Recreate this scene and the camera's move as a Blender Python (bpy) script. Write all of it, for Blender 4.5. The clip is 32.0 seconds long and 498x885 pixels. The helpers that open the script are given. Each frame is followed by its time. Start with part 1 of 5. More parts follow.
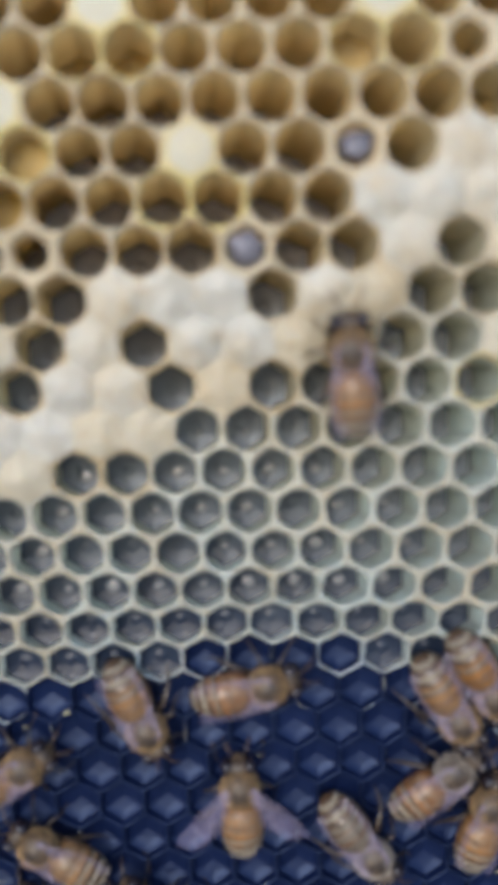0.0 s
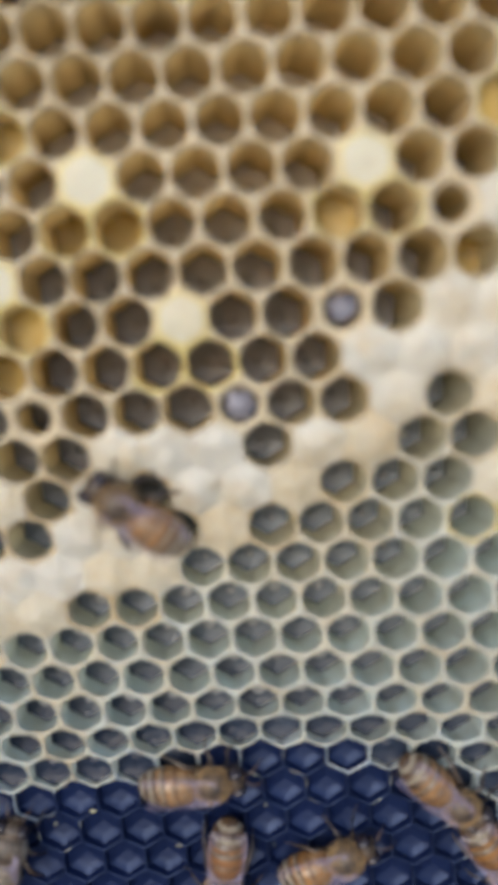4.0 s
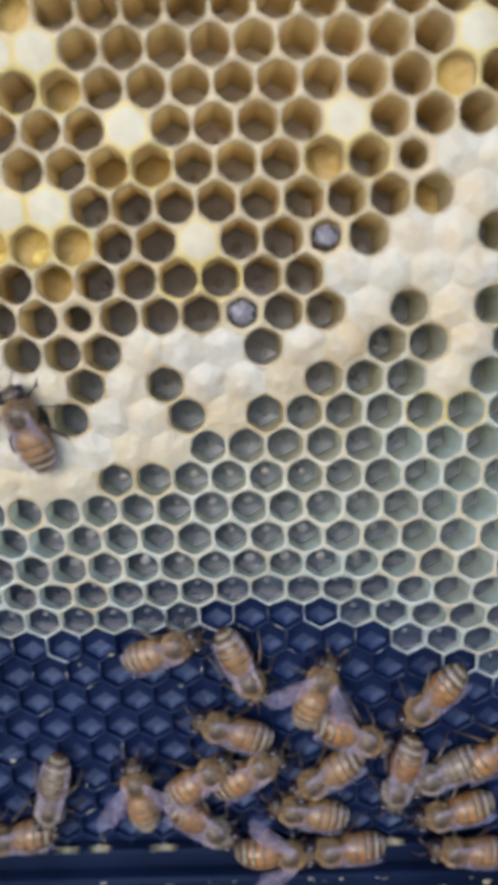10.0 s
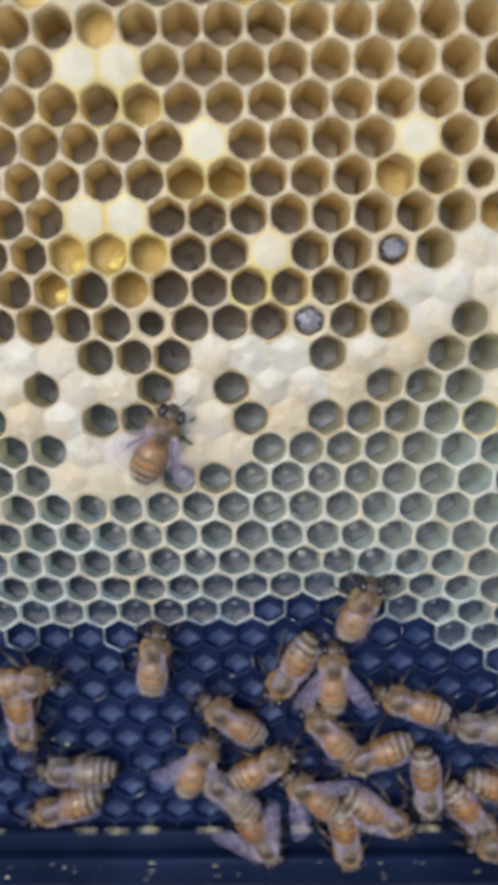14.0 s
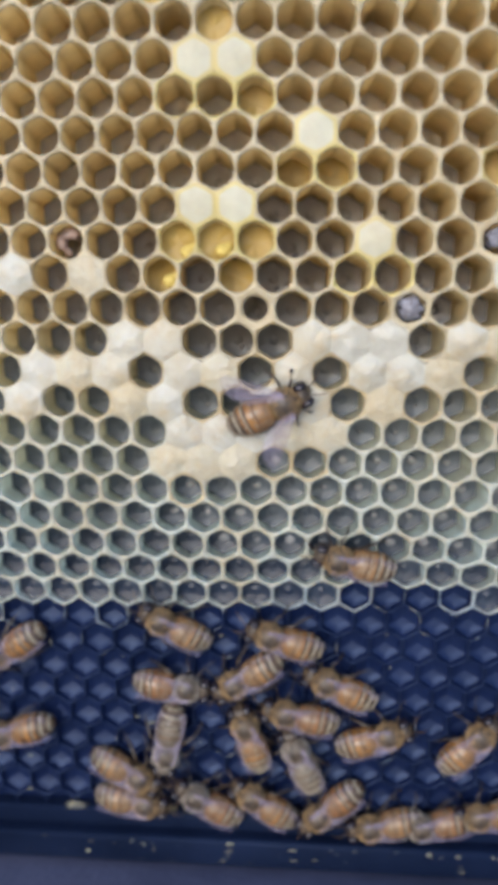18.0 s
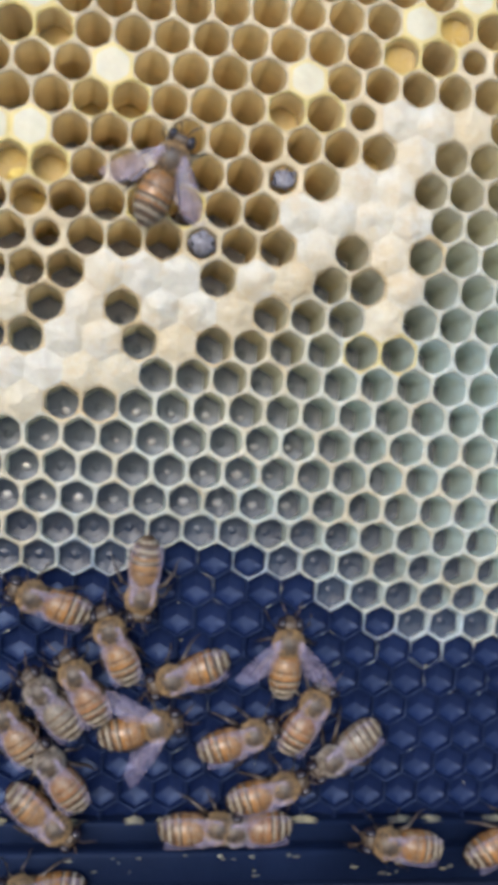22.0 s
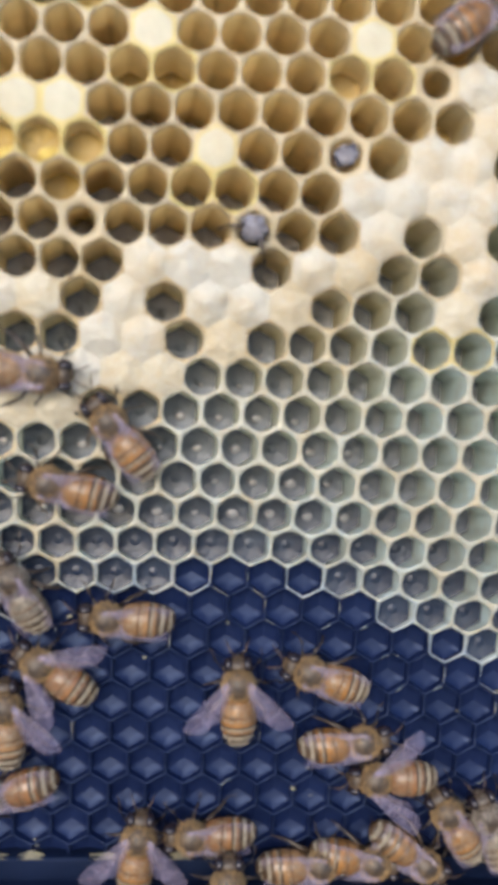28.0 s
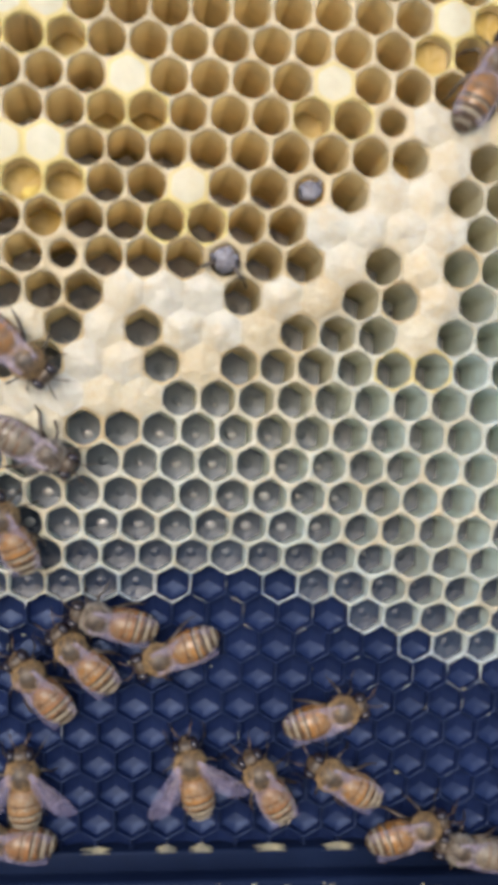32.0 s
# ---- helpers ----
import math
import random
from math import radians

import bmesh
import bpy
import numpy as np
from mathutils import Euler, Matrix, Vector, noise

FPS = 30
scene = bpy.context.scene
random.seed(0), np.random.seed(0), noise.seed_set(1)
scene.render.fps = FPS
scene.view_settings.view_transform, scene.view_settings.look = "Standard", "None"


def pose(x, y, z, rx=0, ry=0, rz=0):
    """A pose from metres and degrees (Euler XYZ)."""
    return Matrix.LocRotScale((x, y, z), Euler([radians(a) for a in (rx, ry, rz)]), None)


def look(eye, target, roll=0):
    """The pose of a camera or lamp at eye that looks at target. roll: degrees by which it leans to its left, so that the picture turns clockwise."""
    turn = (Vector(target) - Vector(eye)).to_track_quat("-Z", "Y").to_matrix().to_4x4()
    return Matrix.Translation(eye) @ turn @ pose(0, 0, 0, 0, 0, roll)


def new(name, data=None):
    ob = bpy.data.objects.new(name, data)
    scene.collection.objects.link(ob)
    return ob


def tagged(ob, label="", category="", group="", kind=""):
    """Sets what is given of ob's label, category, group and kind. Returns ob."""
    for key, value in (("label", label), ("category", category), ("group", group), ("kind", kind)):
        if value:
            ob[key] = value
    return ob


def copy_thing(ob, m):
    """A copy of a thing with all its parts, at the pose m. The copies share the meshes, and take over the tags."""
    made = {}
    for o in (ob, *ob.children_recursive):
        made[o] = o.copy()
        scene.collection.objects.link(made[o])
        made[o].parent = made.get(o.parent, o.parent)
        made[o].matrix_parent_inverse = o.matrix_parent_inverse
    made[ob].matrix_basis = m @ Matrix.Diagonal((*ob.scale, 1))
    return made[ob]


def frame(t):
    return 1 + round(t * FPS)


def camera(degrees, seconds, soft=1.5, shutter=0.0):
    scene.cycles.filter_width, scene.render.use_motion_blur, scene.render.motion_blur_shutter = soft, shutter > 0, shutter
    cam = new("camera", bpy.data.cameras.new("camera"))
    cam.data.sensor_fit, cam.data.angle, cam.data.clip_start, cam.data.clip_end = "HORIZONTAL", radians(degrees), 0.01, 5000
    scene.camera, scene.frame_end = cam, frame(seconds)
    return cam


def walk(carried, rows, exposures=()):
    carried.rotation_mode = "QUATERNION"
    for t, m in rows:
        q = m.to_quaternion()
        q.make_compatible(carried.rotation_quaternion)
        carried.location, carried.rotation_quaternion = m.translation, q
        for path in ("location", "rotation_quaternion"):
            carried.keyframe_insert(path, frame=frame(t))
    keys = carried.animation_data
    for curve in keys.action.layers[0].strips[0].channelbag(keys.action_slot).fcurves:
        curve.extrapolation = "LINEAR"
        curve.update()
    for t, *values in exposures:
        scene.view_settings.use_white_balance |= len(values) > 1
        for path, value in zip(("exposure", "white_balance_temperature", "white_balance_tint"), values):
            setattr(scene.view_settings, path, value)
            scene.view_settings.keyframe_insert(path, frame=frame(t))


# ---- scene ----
# A drawn honeycomb on a dark plastic foundation, with bees crawling over it.
# Millimetres in this file are turned into metres by MM.
MM = 0.001
cam = camera(33.11, 32.0, soft=6.6)
cam.data.dof.use_dof, cam.data.dof.focus_distance, cam.data.dof.aperture_fstop = True, 0.123, 16.0
PATH = [
    (0.0, 3.6, -96.7, -15.8, -1.46, -8.58, -1.61),
    (0.5, 3.7, -100.3, -15.2, -1.05, -6.87, -1.55),
    (1.0, 3.2, -96.8, -21.3, -1.92, -4.53, -1.50),
    (1.2, 0.2, -111.3, -10.8, -0.47, -6.85, -1.93),
    (1.5, -2.8, -134.0, -1.2, 1.17, -7.77, -2.41),
    (1.8, -1.9, -120.9, -2.1, 0.54, -9.00, -2.11),
    (2.0, -1.6, -108.2, -8.4, 0.60, -8.94, -1.83),
    (2.5, -0.1, -112.3, -3.2, -0.10, -9.45, -2.41),
    (3.0, 3.2, -113.5, -5.0, -0.47, -9.13, -2.72),
    (3.5, 6.7, -99.6, 3.1, 0.48, -12.85, -4.51),
    (4.0, 8.6, -96.5, 5.9, 1.24, -12.37, -3.95),
    (4.5, 9.2, -114.9, 8.8, 1.04, -11.62, -4.54),
    (6.5, 7.5, -123.0, 10.4, -0.15, -11.68, -3.92),
    (7.0, 8.2, -124.0, 10.1, 0.51, -11.52, -4.01),
    (7.5, 9.0, -125.3, 10.8, 1.35, -12.47, -4.16),
    (8.0, 9.7, -124.0, 9.5, 1.66, -13.00, -4.33),
    (8.5, 8.0, -121.7, 10.1, 0.90, -13.61, -3.57),
    (9.0, 9.8, -119.2, 5.1, 0.72, -12.95, -3.42),
    (9.5, 7.9, -117.0, -0.1, 1.78, -15.06, -1.90),
    (10.0, 8.4, -121.1, 0.6, 1.10, -13.75, -2.18),
    (10.5, 5.0, -121.9, 1.3, 0.55, -14.12, -2.06),
    (11.0, 3.7, -123.7, 2.9, -0.23, -14.98, -2.33),
    (11.5, 4.9, -126.3, 3.8, -0.63, -15.09, -2.65),
    (12.0, 4.5, -124.2, 3.1, 0.14, -14.32, -2.35),
    (12.5, 4.7, -123.5, 3.3, 0.27, -14.07, -2.06),
    (13.0, 2.7, -125.0, 4.5, 0.33, -14.06, -1.66),
    (13.5, -0.7, -124.7, 3.8, 0.71, -14.81, -1.20),
    (15.5, 0.8, -129.7, 5.1, 2.31, -13.22, -1.78),
    (16.0, -1.9, -130.5, 5.2, 3.33, -13.09, -1.36),
    (16.5, -4.6, -129.7, 5.0, 3.51, -13.28, -1.14),
    (17.0, -1.7, -130.1, 7.1, 3.73, -13.88, -1.67),
    (17.5, -3.4, -130.3, 4.4, 3.82, -13.29, -0.74),
    (18.0, -7.3, -129.1, 0.4, 4.43, -13.62, -0.24),
    (18.5, -6.9, -129.5, -1.2, 4.33, -13.67, -0.54),
    (19.0, -5.0, -126.1, -12.6, -3.21, -11.13, 1.50),
    (19.2, -5.1, -128.5, -16.3, -6.06, -7.47, 2.46),
    (19.4, -7.0, -128.5, -23.8, -6.65, -6.36, 3.39),
    (19.5, -7.3, -128.1, -27.4, -7.62, -5.70, 3.84),
    (20.0, -5.8, -135.5, -37.6, -6.84, -1.43, 3.54),
    (20.5, -3.8, -136.6, -33.0, -7.76, -1.53, 3.31),
    (21.0, -1.2, -141.4, -28.7, -5.58, -1.69, 3.30),
    (21.5, -0.1, -136.3, -29.6, -6.55, -3.96, 2.81),
    (22.0, 0.5, -130.8, -30.2, -6.50, -3.19, 2.86),
    (22.5, 1.8, -125.3, -29.5, -5.29, -3.84, 3.18),
    (23.0, 1.1, -127.7, -27.7, -6.13, -3.87, 2.97),
    (23.5, 0.1, -126.2, -25.7, -5.57, -4.96, 2.99),
    (24.0, 0.0, -122.5, -25.7, -5.12, -5.22, 3.43),
    (24.5, -0.3, -121.9, -24.9, -4.37, -5.33, 2.95),
    (25.0, -0.2, -121.7, -25.3, -4.41, -4.66, 3.02),
    (25.5, -0.6, -123.7, -24.9, -4.68, -4.82, 2.80),
    (27.5, -2.1, -119.5, -25.4, -4.25, -5.32, 3.06),
    (28.0, -1.8, -118.3, -26.5, -4.48, -5.06, 2.53),
    (28.5, -2.0, -115.8, -26.0, -3.45, -5.25, 2.59),
    (29.0, -2.3, -117.4, -25.9, -3.20, -5.44, 2.48),
    (29.5, -2.5, -118.9, -26.2, -2.77, -5.74, 2.34),
    (30.0, -2.4, -127.0, -21.4, -3.66, -6.47, 2.40),
    (30.5, -1.2, -127.6, -20.8, -4.70, -6.74, 2.33),
    (31.0, -1.0, -127.7, -18.1, -5.28, -7.17, 1.84),
    (31.5, -0.1, -125.8, -21.3, -5.80, -6.00, 1.90),
    (32.0, -0.1, -125.5, -23.6, -5.06, -4.98, 1.76),
]


def eye_pose(x, y, z, yaw, pitch, roll):
    a, p = radians(yaw), radians(pitch)
    eye = Vector((x, y, z)) * MM
    ahead = Vector((-math.sin(a) * math.cos(p), math.cos(a) * math.cos(p), math.sin(p)))
    return look(eye, eye + ahead, roll)


walk(cam, [(t, eye_pose(*r)) for t, *r in PATH], exposures=[
    (0, -0.18, 5280, 11), (1, -0.13, 5330, 11), (1.4, -0.42, 5130, 11), (1.8, -0.18, 5130, 11), (2, 0.0, 5180, 11), (2.5, -0.13, 5330, 11), (3, -0.18, 5230, 11),
    (4, -0.16, 5530, 11), (7, -0.16, 5160, 11), (11, -0.06, 5280, 11), (16, -0.06, 5280, 11), (18, -0.02, 5280, 11), (19, 0.12, 5480, 11), (20, 0.11, 5280, 11), (23, 0.10, 5380, 11),
    (25, 0.09, 5630, 12), (28, 0.14, 5560, 12), (32, 0.14, 5700, 11)])


# ---- world and light: a bright, thinly clouded sky ----
SUN_UP, SUN_TURN = radians(21), radians(197)
world = bpy.data.worlds.new("sky")
scene.world = world
world.use_nodes = True
wn = world.node_tree.nodes
sky = wn.new("ShaderNodeTexSky")
sky.sky_type, sky.sun_disc = "NISHITA", False
sky.sun_elevation, sky.sun_rotation = SUN_UP, SUN_TURN
sky.air_density, sky.dust_density, sky.ozone_density = 1.0, 2.5, 1.0
world.node_tree.links.new(sky.outputs[0], wn["Background"].inputs[0])
wn["Background"].inputs[1].default_value = 0.31
sun = new("sun", bpy.data.lights.new("sun", "SUN"))
sun.data.energy, sun.data.angle, sun.data.color = 0.66, radians(12), (1.0, 0.98, 0.95)
sun_from = Vector((math.sin(SUN_TURN) * math.cos(SUN_UP), math.cos(SUN_TURN) * math.cos(SUN_UP), math.sin(SUN_UP)))
sun.matrix_basis = look(sun_from * 2, (0, 0, 0))

# ---- materials ----


def material(name, rough=0.5, metal=0.0):
    m = bpy.data.materials.new(name)
    m.use_nodes = True
    nt = m.node_tree
    b = nt.nodes["Principled BSDF"]
    b.inputs["Roughness"].default_value, b.inputs["Metallic"].default_value = rough, metal
    return m, nt, b


def node(nt, kind, **values):
    n = nt.nodes.new(kind)
    for key, v in values.items():
        n.inputs[key].default_value = v
    return n


def grain(nt, scale, detail=4.0, rough=0.6):
    geo = nt.nodes.new("ShaderNodeNewGeometry")
    n = node(nt, "ShaderNodeTexNoise", Scale=scale, Detail=detail, Roughness=rough)
    nt.links.new(geo.outputs["Position"], n.inputs["Vector"])
    return n.outputs["Fac"]


def own_grain(nt, scale, detail=3.0):
    co = nt.nodes.new("ShaderNodeTexCoord")
    n = node(nt, "ShaderNodeTexNoise", Scale=scale, Detail=detail)
    nt.links.new(co.outputs["Object"], n.inputs["Vector"])
    return n.outputs["Fac"]


def ramp(nt, fac, *stops):
    r = nt.nodes.new("ShaderNodeValToRGB")
    el = r.color_ramp.elements
    while len(el) < len(stops):
        el.new(0.5)
    for e, (at, col) in zip(el, stops):
        e.position, e.color = at, (*col, 1)
    nt.links.new(fac, r.inputs[0])
    return r.outputs["Color"]


def blend(nt, fac, a, b, how="MIX"):
    m = nt.nodes.new("ShaderNodeMix")
    m.data_type, m.blend_type = "RGBA", how
    for sock, v in ((m.inputs[0], fac), (m.inputs[6], a), (m.inputs[7], b)):
        if isinstance(v, (int, float)):
            sock.default_value = v
        elif isinstance(v, tuple):
            sock.default_value = (*v, 1)
        else:
            nt.links.new(v, sock)
    return m.outputs[2]


def relief(nt, b, fac, strength, distance):
    n = node(nt, "ShaderNodeBump", Strength=strength, Distance=distance)
    nt.links.new(fac, n.inputs["Height"])
    nt.links.new(n.outputs[0], b.inputs["Normal"])


def age(nt, lowest=-0.042, highest=0.006, shift=0.026):
    """0 on the newly drawn wax low down and to the right, 1 on the old, travel-stained wax."""
    geo = nt.nodes.new("ShaderNodeNewGeometry")
    sep = nt.nodes.new("ShaderNodeSeparateXYZ")
    nt.links.new(geo.outputs["Position"], sep.inputs[0])
    right = node(nt, "ShaderNodeMapRange")
    right.interpolation_type = "SMOOTHSTEP"
    for key, v in (("From Min", 0.012), ("From Max", 0.046), ("To Min", 0.0), ("To Max", shift)):
        right.inputs[key].default_value = v
    nt.links.new(sep.outputs["X"], right.inputs["Value"])
    low = nt.nodes.new("ShaderNodeMath")
    low.operation = "SUBTRACT"
    nt.links.new(sep.outputs["Z"], low.inputs[0])
    nt.links.new(right.outputs[0], low.inputs[1])
    wob = nt.nodes.new("ShaderNodeMath")
    wob.operation = "MULTIPLY_ADD"
    wob.inputs[1].default_value = 0.016
    nt.links.new(grain(nt, 90, 2), wob.inputs[0])
    nt.links.new(low.outputs[0], wob.inputs[2])
    out = node(nt, "ShaderNodeMapRange")
    out.interpolation_type = "SMOOTHSTEP"
    for key, v in (("From Min", lowest), ("From Max", highest)):
        out.inputs[key].default_value = v
    nt.links.new(wob.outputs[0], out.inputs["Value"])
    return out.outputs[0]


def wax(name, new_wax, old_wax, rough, sss, bump, stain, through_light, spread=0.14):
    m, nt, b = material(name, rough)
    old = age(nt)
    pat = grain(nt, 420, 5)
    col = blend(nt, old, new_wax, old_wax)
    col = blend(nt, ramp(nt, pat, (0.35, (0, 0, 0)), (0.75, (0.45, 0.45, 0.45))), col, tuple(v * 0.62 for v in old_wax))
    if stain:
        spots = ramp(nt, grain(nt, 75, 5, 0.65), (0.44, (0, 0, 0)), (0.65, (stain,) * 3))
        col = blend(nt, spots, col, (0.39, 0.31, 0.175))
        crumbs = ramp(nt, grain(nt, 300, 8, 0.8), (0.46, (0, 0, 0)), (0.64, (stain * 0.75,) * 3))
        where = ramp(nt, grain(nt, 130, 4, 0.6), (0.42, (0, 0, 0)), (0.60, (1, 1, 1)))
        col = blend(nt, blend(nt, 1.0, crumbs, where, "MULTIPLY"), col, (0.36, 0.27, 0.14))
    info = nt.nodes.new("ShaderNodeObjectInfo")
    col = blend(nt, 1.0, col, ramp(nt, info.outputs["Random"], (0.0, (1 - spread, 1 - 1.15 * spread, 1 - 1.4 * spread)), (1.0, (1, 1, 1))), "MULTIPLY")
    nt.links.new(col, b.inputs["Base Color"])
    if sss:
        b.inputs["Subsurface Weight"].default_value = sss
        b.inputs["Subsurface Radius"].default_value = (1.0, 0.75, 0.4)
        b.inputs["Subsurface Scale"].default_value = 0.0012
    relief(nt, b, grain(nt, 900 if stain < 0.6 else 520, 5), bump, 0.0002 if stain < 0.6 else 0.0007)
    if through_light:
        thin = nt.nodes.new("ShaderNodeBsdfTranslucent")
        nt.links.new(col, thin.inputs["Color"])
        both = node(nt, "ShaderNodeMixShader", Fac=through_light)
        nt.links.new(b.outputs[0], both.inputs[1])
        nt.links.new(thin.outputs[0], both.inputs[2])
        nt.links.new(both.outputs[0], nt.nodes["Material Output"].inputs["Surface"])
    return m


WAX_RIM = wax("wax_rim", (0.35, 0.38, 0.345), (0.46, 0.385, 0.245), 0.55, 0.25, 0.35, 0.55, 0.0)
# yellower wax for the fringes of lone lids and the rims below them
GOLD_RIM = wax("golden_rim", (0.45, 0.38, 0.17), (0.47, 0.38, 0.13), 0.5, 0.3, 0.35, 0.3, 0.0)
THIN_RIM = wax("thin_new_rim", (0.24, 0.28, 0.32), (0.24, 0.28, 0.32), 0.5, 0.2, 0.35, 0.3, 0.0)
TAN_RIM = wax("travel_stained_rim", (0.40, 0.33, 0.20), (0.38, 0.29, 0.15), 0.55, 0.2, 0.5, 0.7, 0.0)
WAX_WALL = wax("wax_wall", (0.80, 0.88, 0.87), (0.905, 0.79, 0.495), 0.42, 0.0, 0.3, 0.0, 0.66)
WAX_CAP = wax("wax_capping", (0.435, 0.415, 0.35), (0.435, 0.415, 0.345), 0.55, 0.2, 0.75, 0.7, 0.0, 0.05)
STAINED_CAP = wax("travel_stained_capping", (0.42, 0.38, 0.28), (0.42, 0.38, 0.28), 0.55, 0.2, 0.9, 1.0, 0.0, 0.08)
WAX_LID = wax("young_capping", (0.42, 0.40, 0.31), (0.42, 0.395, 0.285), 0.55, 0.3, 0.6, 0.3, 0.0, 0.06)

CELL_BASE, nt, b = material("cell_base", 0.26)
low = blend(nt, ramp(nt, grain(nt, 260, 3), (0.4, (0, 0, 0)), (0.7, (1, 1, 1))), (0.010, 0.016, 0.034), (0.022, 0.031, 0.052))
high = blend(nt, ramp(nt, grain(nt, 330, 3), (0.4, (0, 0, 0)), (0.7, (1, 1, 1))), (0.54, 0.47, 0.34), (0.42, 0.38, 0.31))
mid = blend(nt, age(nt, -0.048, -0.020, -0.004), low, (0.105, 0.122, 0.142))
mid = blend(nt, age(nt, -0.018, 0.004), mid, (0.20, 0.18, 0.165))
nt.links.new(blend(nt, age(nt, 0.004, 0.032), mid, high), b.inputs["Base Color"])
b.inputs["IOR"].default_value = 1.40
relief(nt, b, grain(nt, 1300, 3), 0.6, 0.0003)

WET, nt, b = material("nectar_drop", 0.04)
b.inputs["IOR"].default_value = 1.9
nt.links.new(ramp(nt, grain(nt, 500), (0.3, (0.14, 0.14, 0.15)), (0.7, (0.26, 0.26, 0.27))), b.inputs["Base Color"])
relief(nt, b, grain(nt, 1500, 3), 0.35, 0.0002)

PLASTIC, nt, b = material("dark_blue_plastic", 0.3)
nt.links.new(ramp(nt, grain(nt, 70, 5), (0.3, (0.004, 0.0072, 0.027)), (0.75, (0.0075, 0.013, 0.046))), b.inputs["Base Color"])
rr = ramp(nt, grain(nt, 240, 4), (0.3, (0.28,) * 3), (0.8, (0.5,) * 3))
nt.links.new(rr, b.inputs["Roughness"])
b.inputs["Specular Tint"].default_value = (0.5, 0.64, 1.0, 1)
b.inputs["IOR"].default_value = 1.325
relief(nt, b, grain(nt, 900, 3), 0.3, 0.0003)

RIDGE, nt, b = material("wax_rubbed_plastic_ridge", 0.6)
nt.links.new(ramp(nt, grain(nt, 150, 5), (0.48, (0.004, 0.0072, 0.026)), (0.75, (0.014, 0.021, 0.048))), b.inputs["Base Color"])
b.inputs["Specular Tint"].default_value = (0.5, 0.64, 1.0, 1)

BAR, nt, b = material("scuffed_dark_plastic", 0.55)
nt.links.new(ramp(nt, grain(nt, 60, 5), (0.3, (0.0025, 0.0045, 0.014)), (0.68, (0.006, 0.010, 0.028)), (0.8, (0.022, 0.028, 0.046))), b.inputs["Base Color"])
b.inputs["Specular Tint"].default_value = (0.45, 0.6, 1.0, 1)
b.inputs["IOR"].default_value = 1.24
relief(nt, b, grain(nt, 500, 4), 0.3, 0.0004)

FLECK, nt, b = material("wax_fleck", 0.5)
nt.links.new(ramp(nt, grain(nt, 500), (0.3, (0.20, 0.18, 0.09)), (0.8, (0.42, 0.40, 0.27))), b.inputs["Base Color"])

# fleck wax with its colour darkened to offset the light on upward faces
SCRAP, nt, b = material("dimmed_wax_scrap", 0.6)
nt.links.new(ramp(nt, grain(nt, 420, 5), (0.35, (0.05, 0.048, 0.04)), (0.7, (0.25, 0.22, 0.13))), b.inputs["Base Color"])

HONEY, nt, b = material("bee_bread_and_honey", 0.5)
nt.links.new(ramp(nt, grain(nt, 260, 3), (0.3, (0.23, 0.145, 0.012)), (0.7, (0.33, 0.22, 0.03))), b.inputs["Base Color"])
relief(nt, b, grain(nt, 800), 0.3, 0.0003)

POLLEN, nt, b = material("yellow_pollen", 0.75)
nt.links.new(ramp(nt, grain(nt, 1200), (0.3, (0.40, 0.29, 0.06)), (0.7, (0.52, 0.41, 0.10))), b.inputs["Base Color"])
relief(nt, b, grain(nt, 3000), 0.7, 0.0002)

LARVA, nt, b = material("larva_skin", 0.3)
nt.links.new(ramp(nt, grain(nt, 600), (0.3, (0.26, 0.18, 0.15)), (0.7, (0.40, 0.29, 0.25))), b.inputs["Base Color"])

# blue-grey with scattered paler patches
BOARD, nt, b = material("grey_board", 0.6)
nt.links.new(ramp(nt, grain(nt, 26, 6), (0.35, (0.022, 0.026, 0.055)), (0.62, (0.05, 0.055, 0.10)), (0.78, (0.16, 0.17, 0.24))), b.inputs["Base Color"])
relief(nt, b, grain(nt, 300), 0.4, 0.001)
# ground out of view, added to close the place and bounce light upwards
GROUND, nt, b = material("pale_ground", 0.75)
nt.links.new(ramp(nt, grain(nt, 9, 6), (0.3, (0.38, 0.38, 0.36)), (0.7, (0.55, 0.55, 0.53))), b.inputs["Base Color"])
relief(nt, b, grain(nt, 120), 0.4, 0.002)


def chitin(name, dark, light, rough, scale=900):
    m, nt, b = material(name, rough)
    nt.links.new(ramp(nt, own_grain(nt, scale), (0.3, dark), (0.72, light)), b.inputs["Base Color"])
    relief(nt, b, own_grain(nt, scale * 3), 0.3, 0.0001)
    return m


AMBER = chitin("amber_chitin", (0.10, 0.044, 0.010), (0.245, 0.115, 0.027), 0.3)
OCHRE = chitin("ochre_chitin", (0.115, 0.060, 0.023), (0.24, 0.130, 0.048), 0.32)
UMBER = chitin("umber_chitin", (0.09, 0.040, 0.014), (0.21, 0.098, 0.033), 0.3)
ASH = chitin("ash_chitin", (0.060, 0.047, 0.034), (0.16, 0.13, 0.095), 0.35)
BROWN = chitin("brown_chitin", (0.030, 0.018, 0.010), (0.085, 0.050, 0.024), 0.28)
RUSSET = chitin("russet_chitin", (0.055, 0.026, 0.010), (0.13, 0.064, 0.022), 0.3)
HAIRY = chitin("hair_band", (0.14, 0.115, 0.08), (0.27, 0.23, 0.165), 0.8, 2600)
FUZZ = chitin("tan_fuzz", (0.17, 0.105, 0.042), (0.33, 0.22, 0.10), 0.85, 2600)
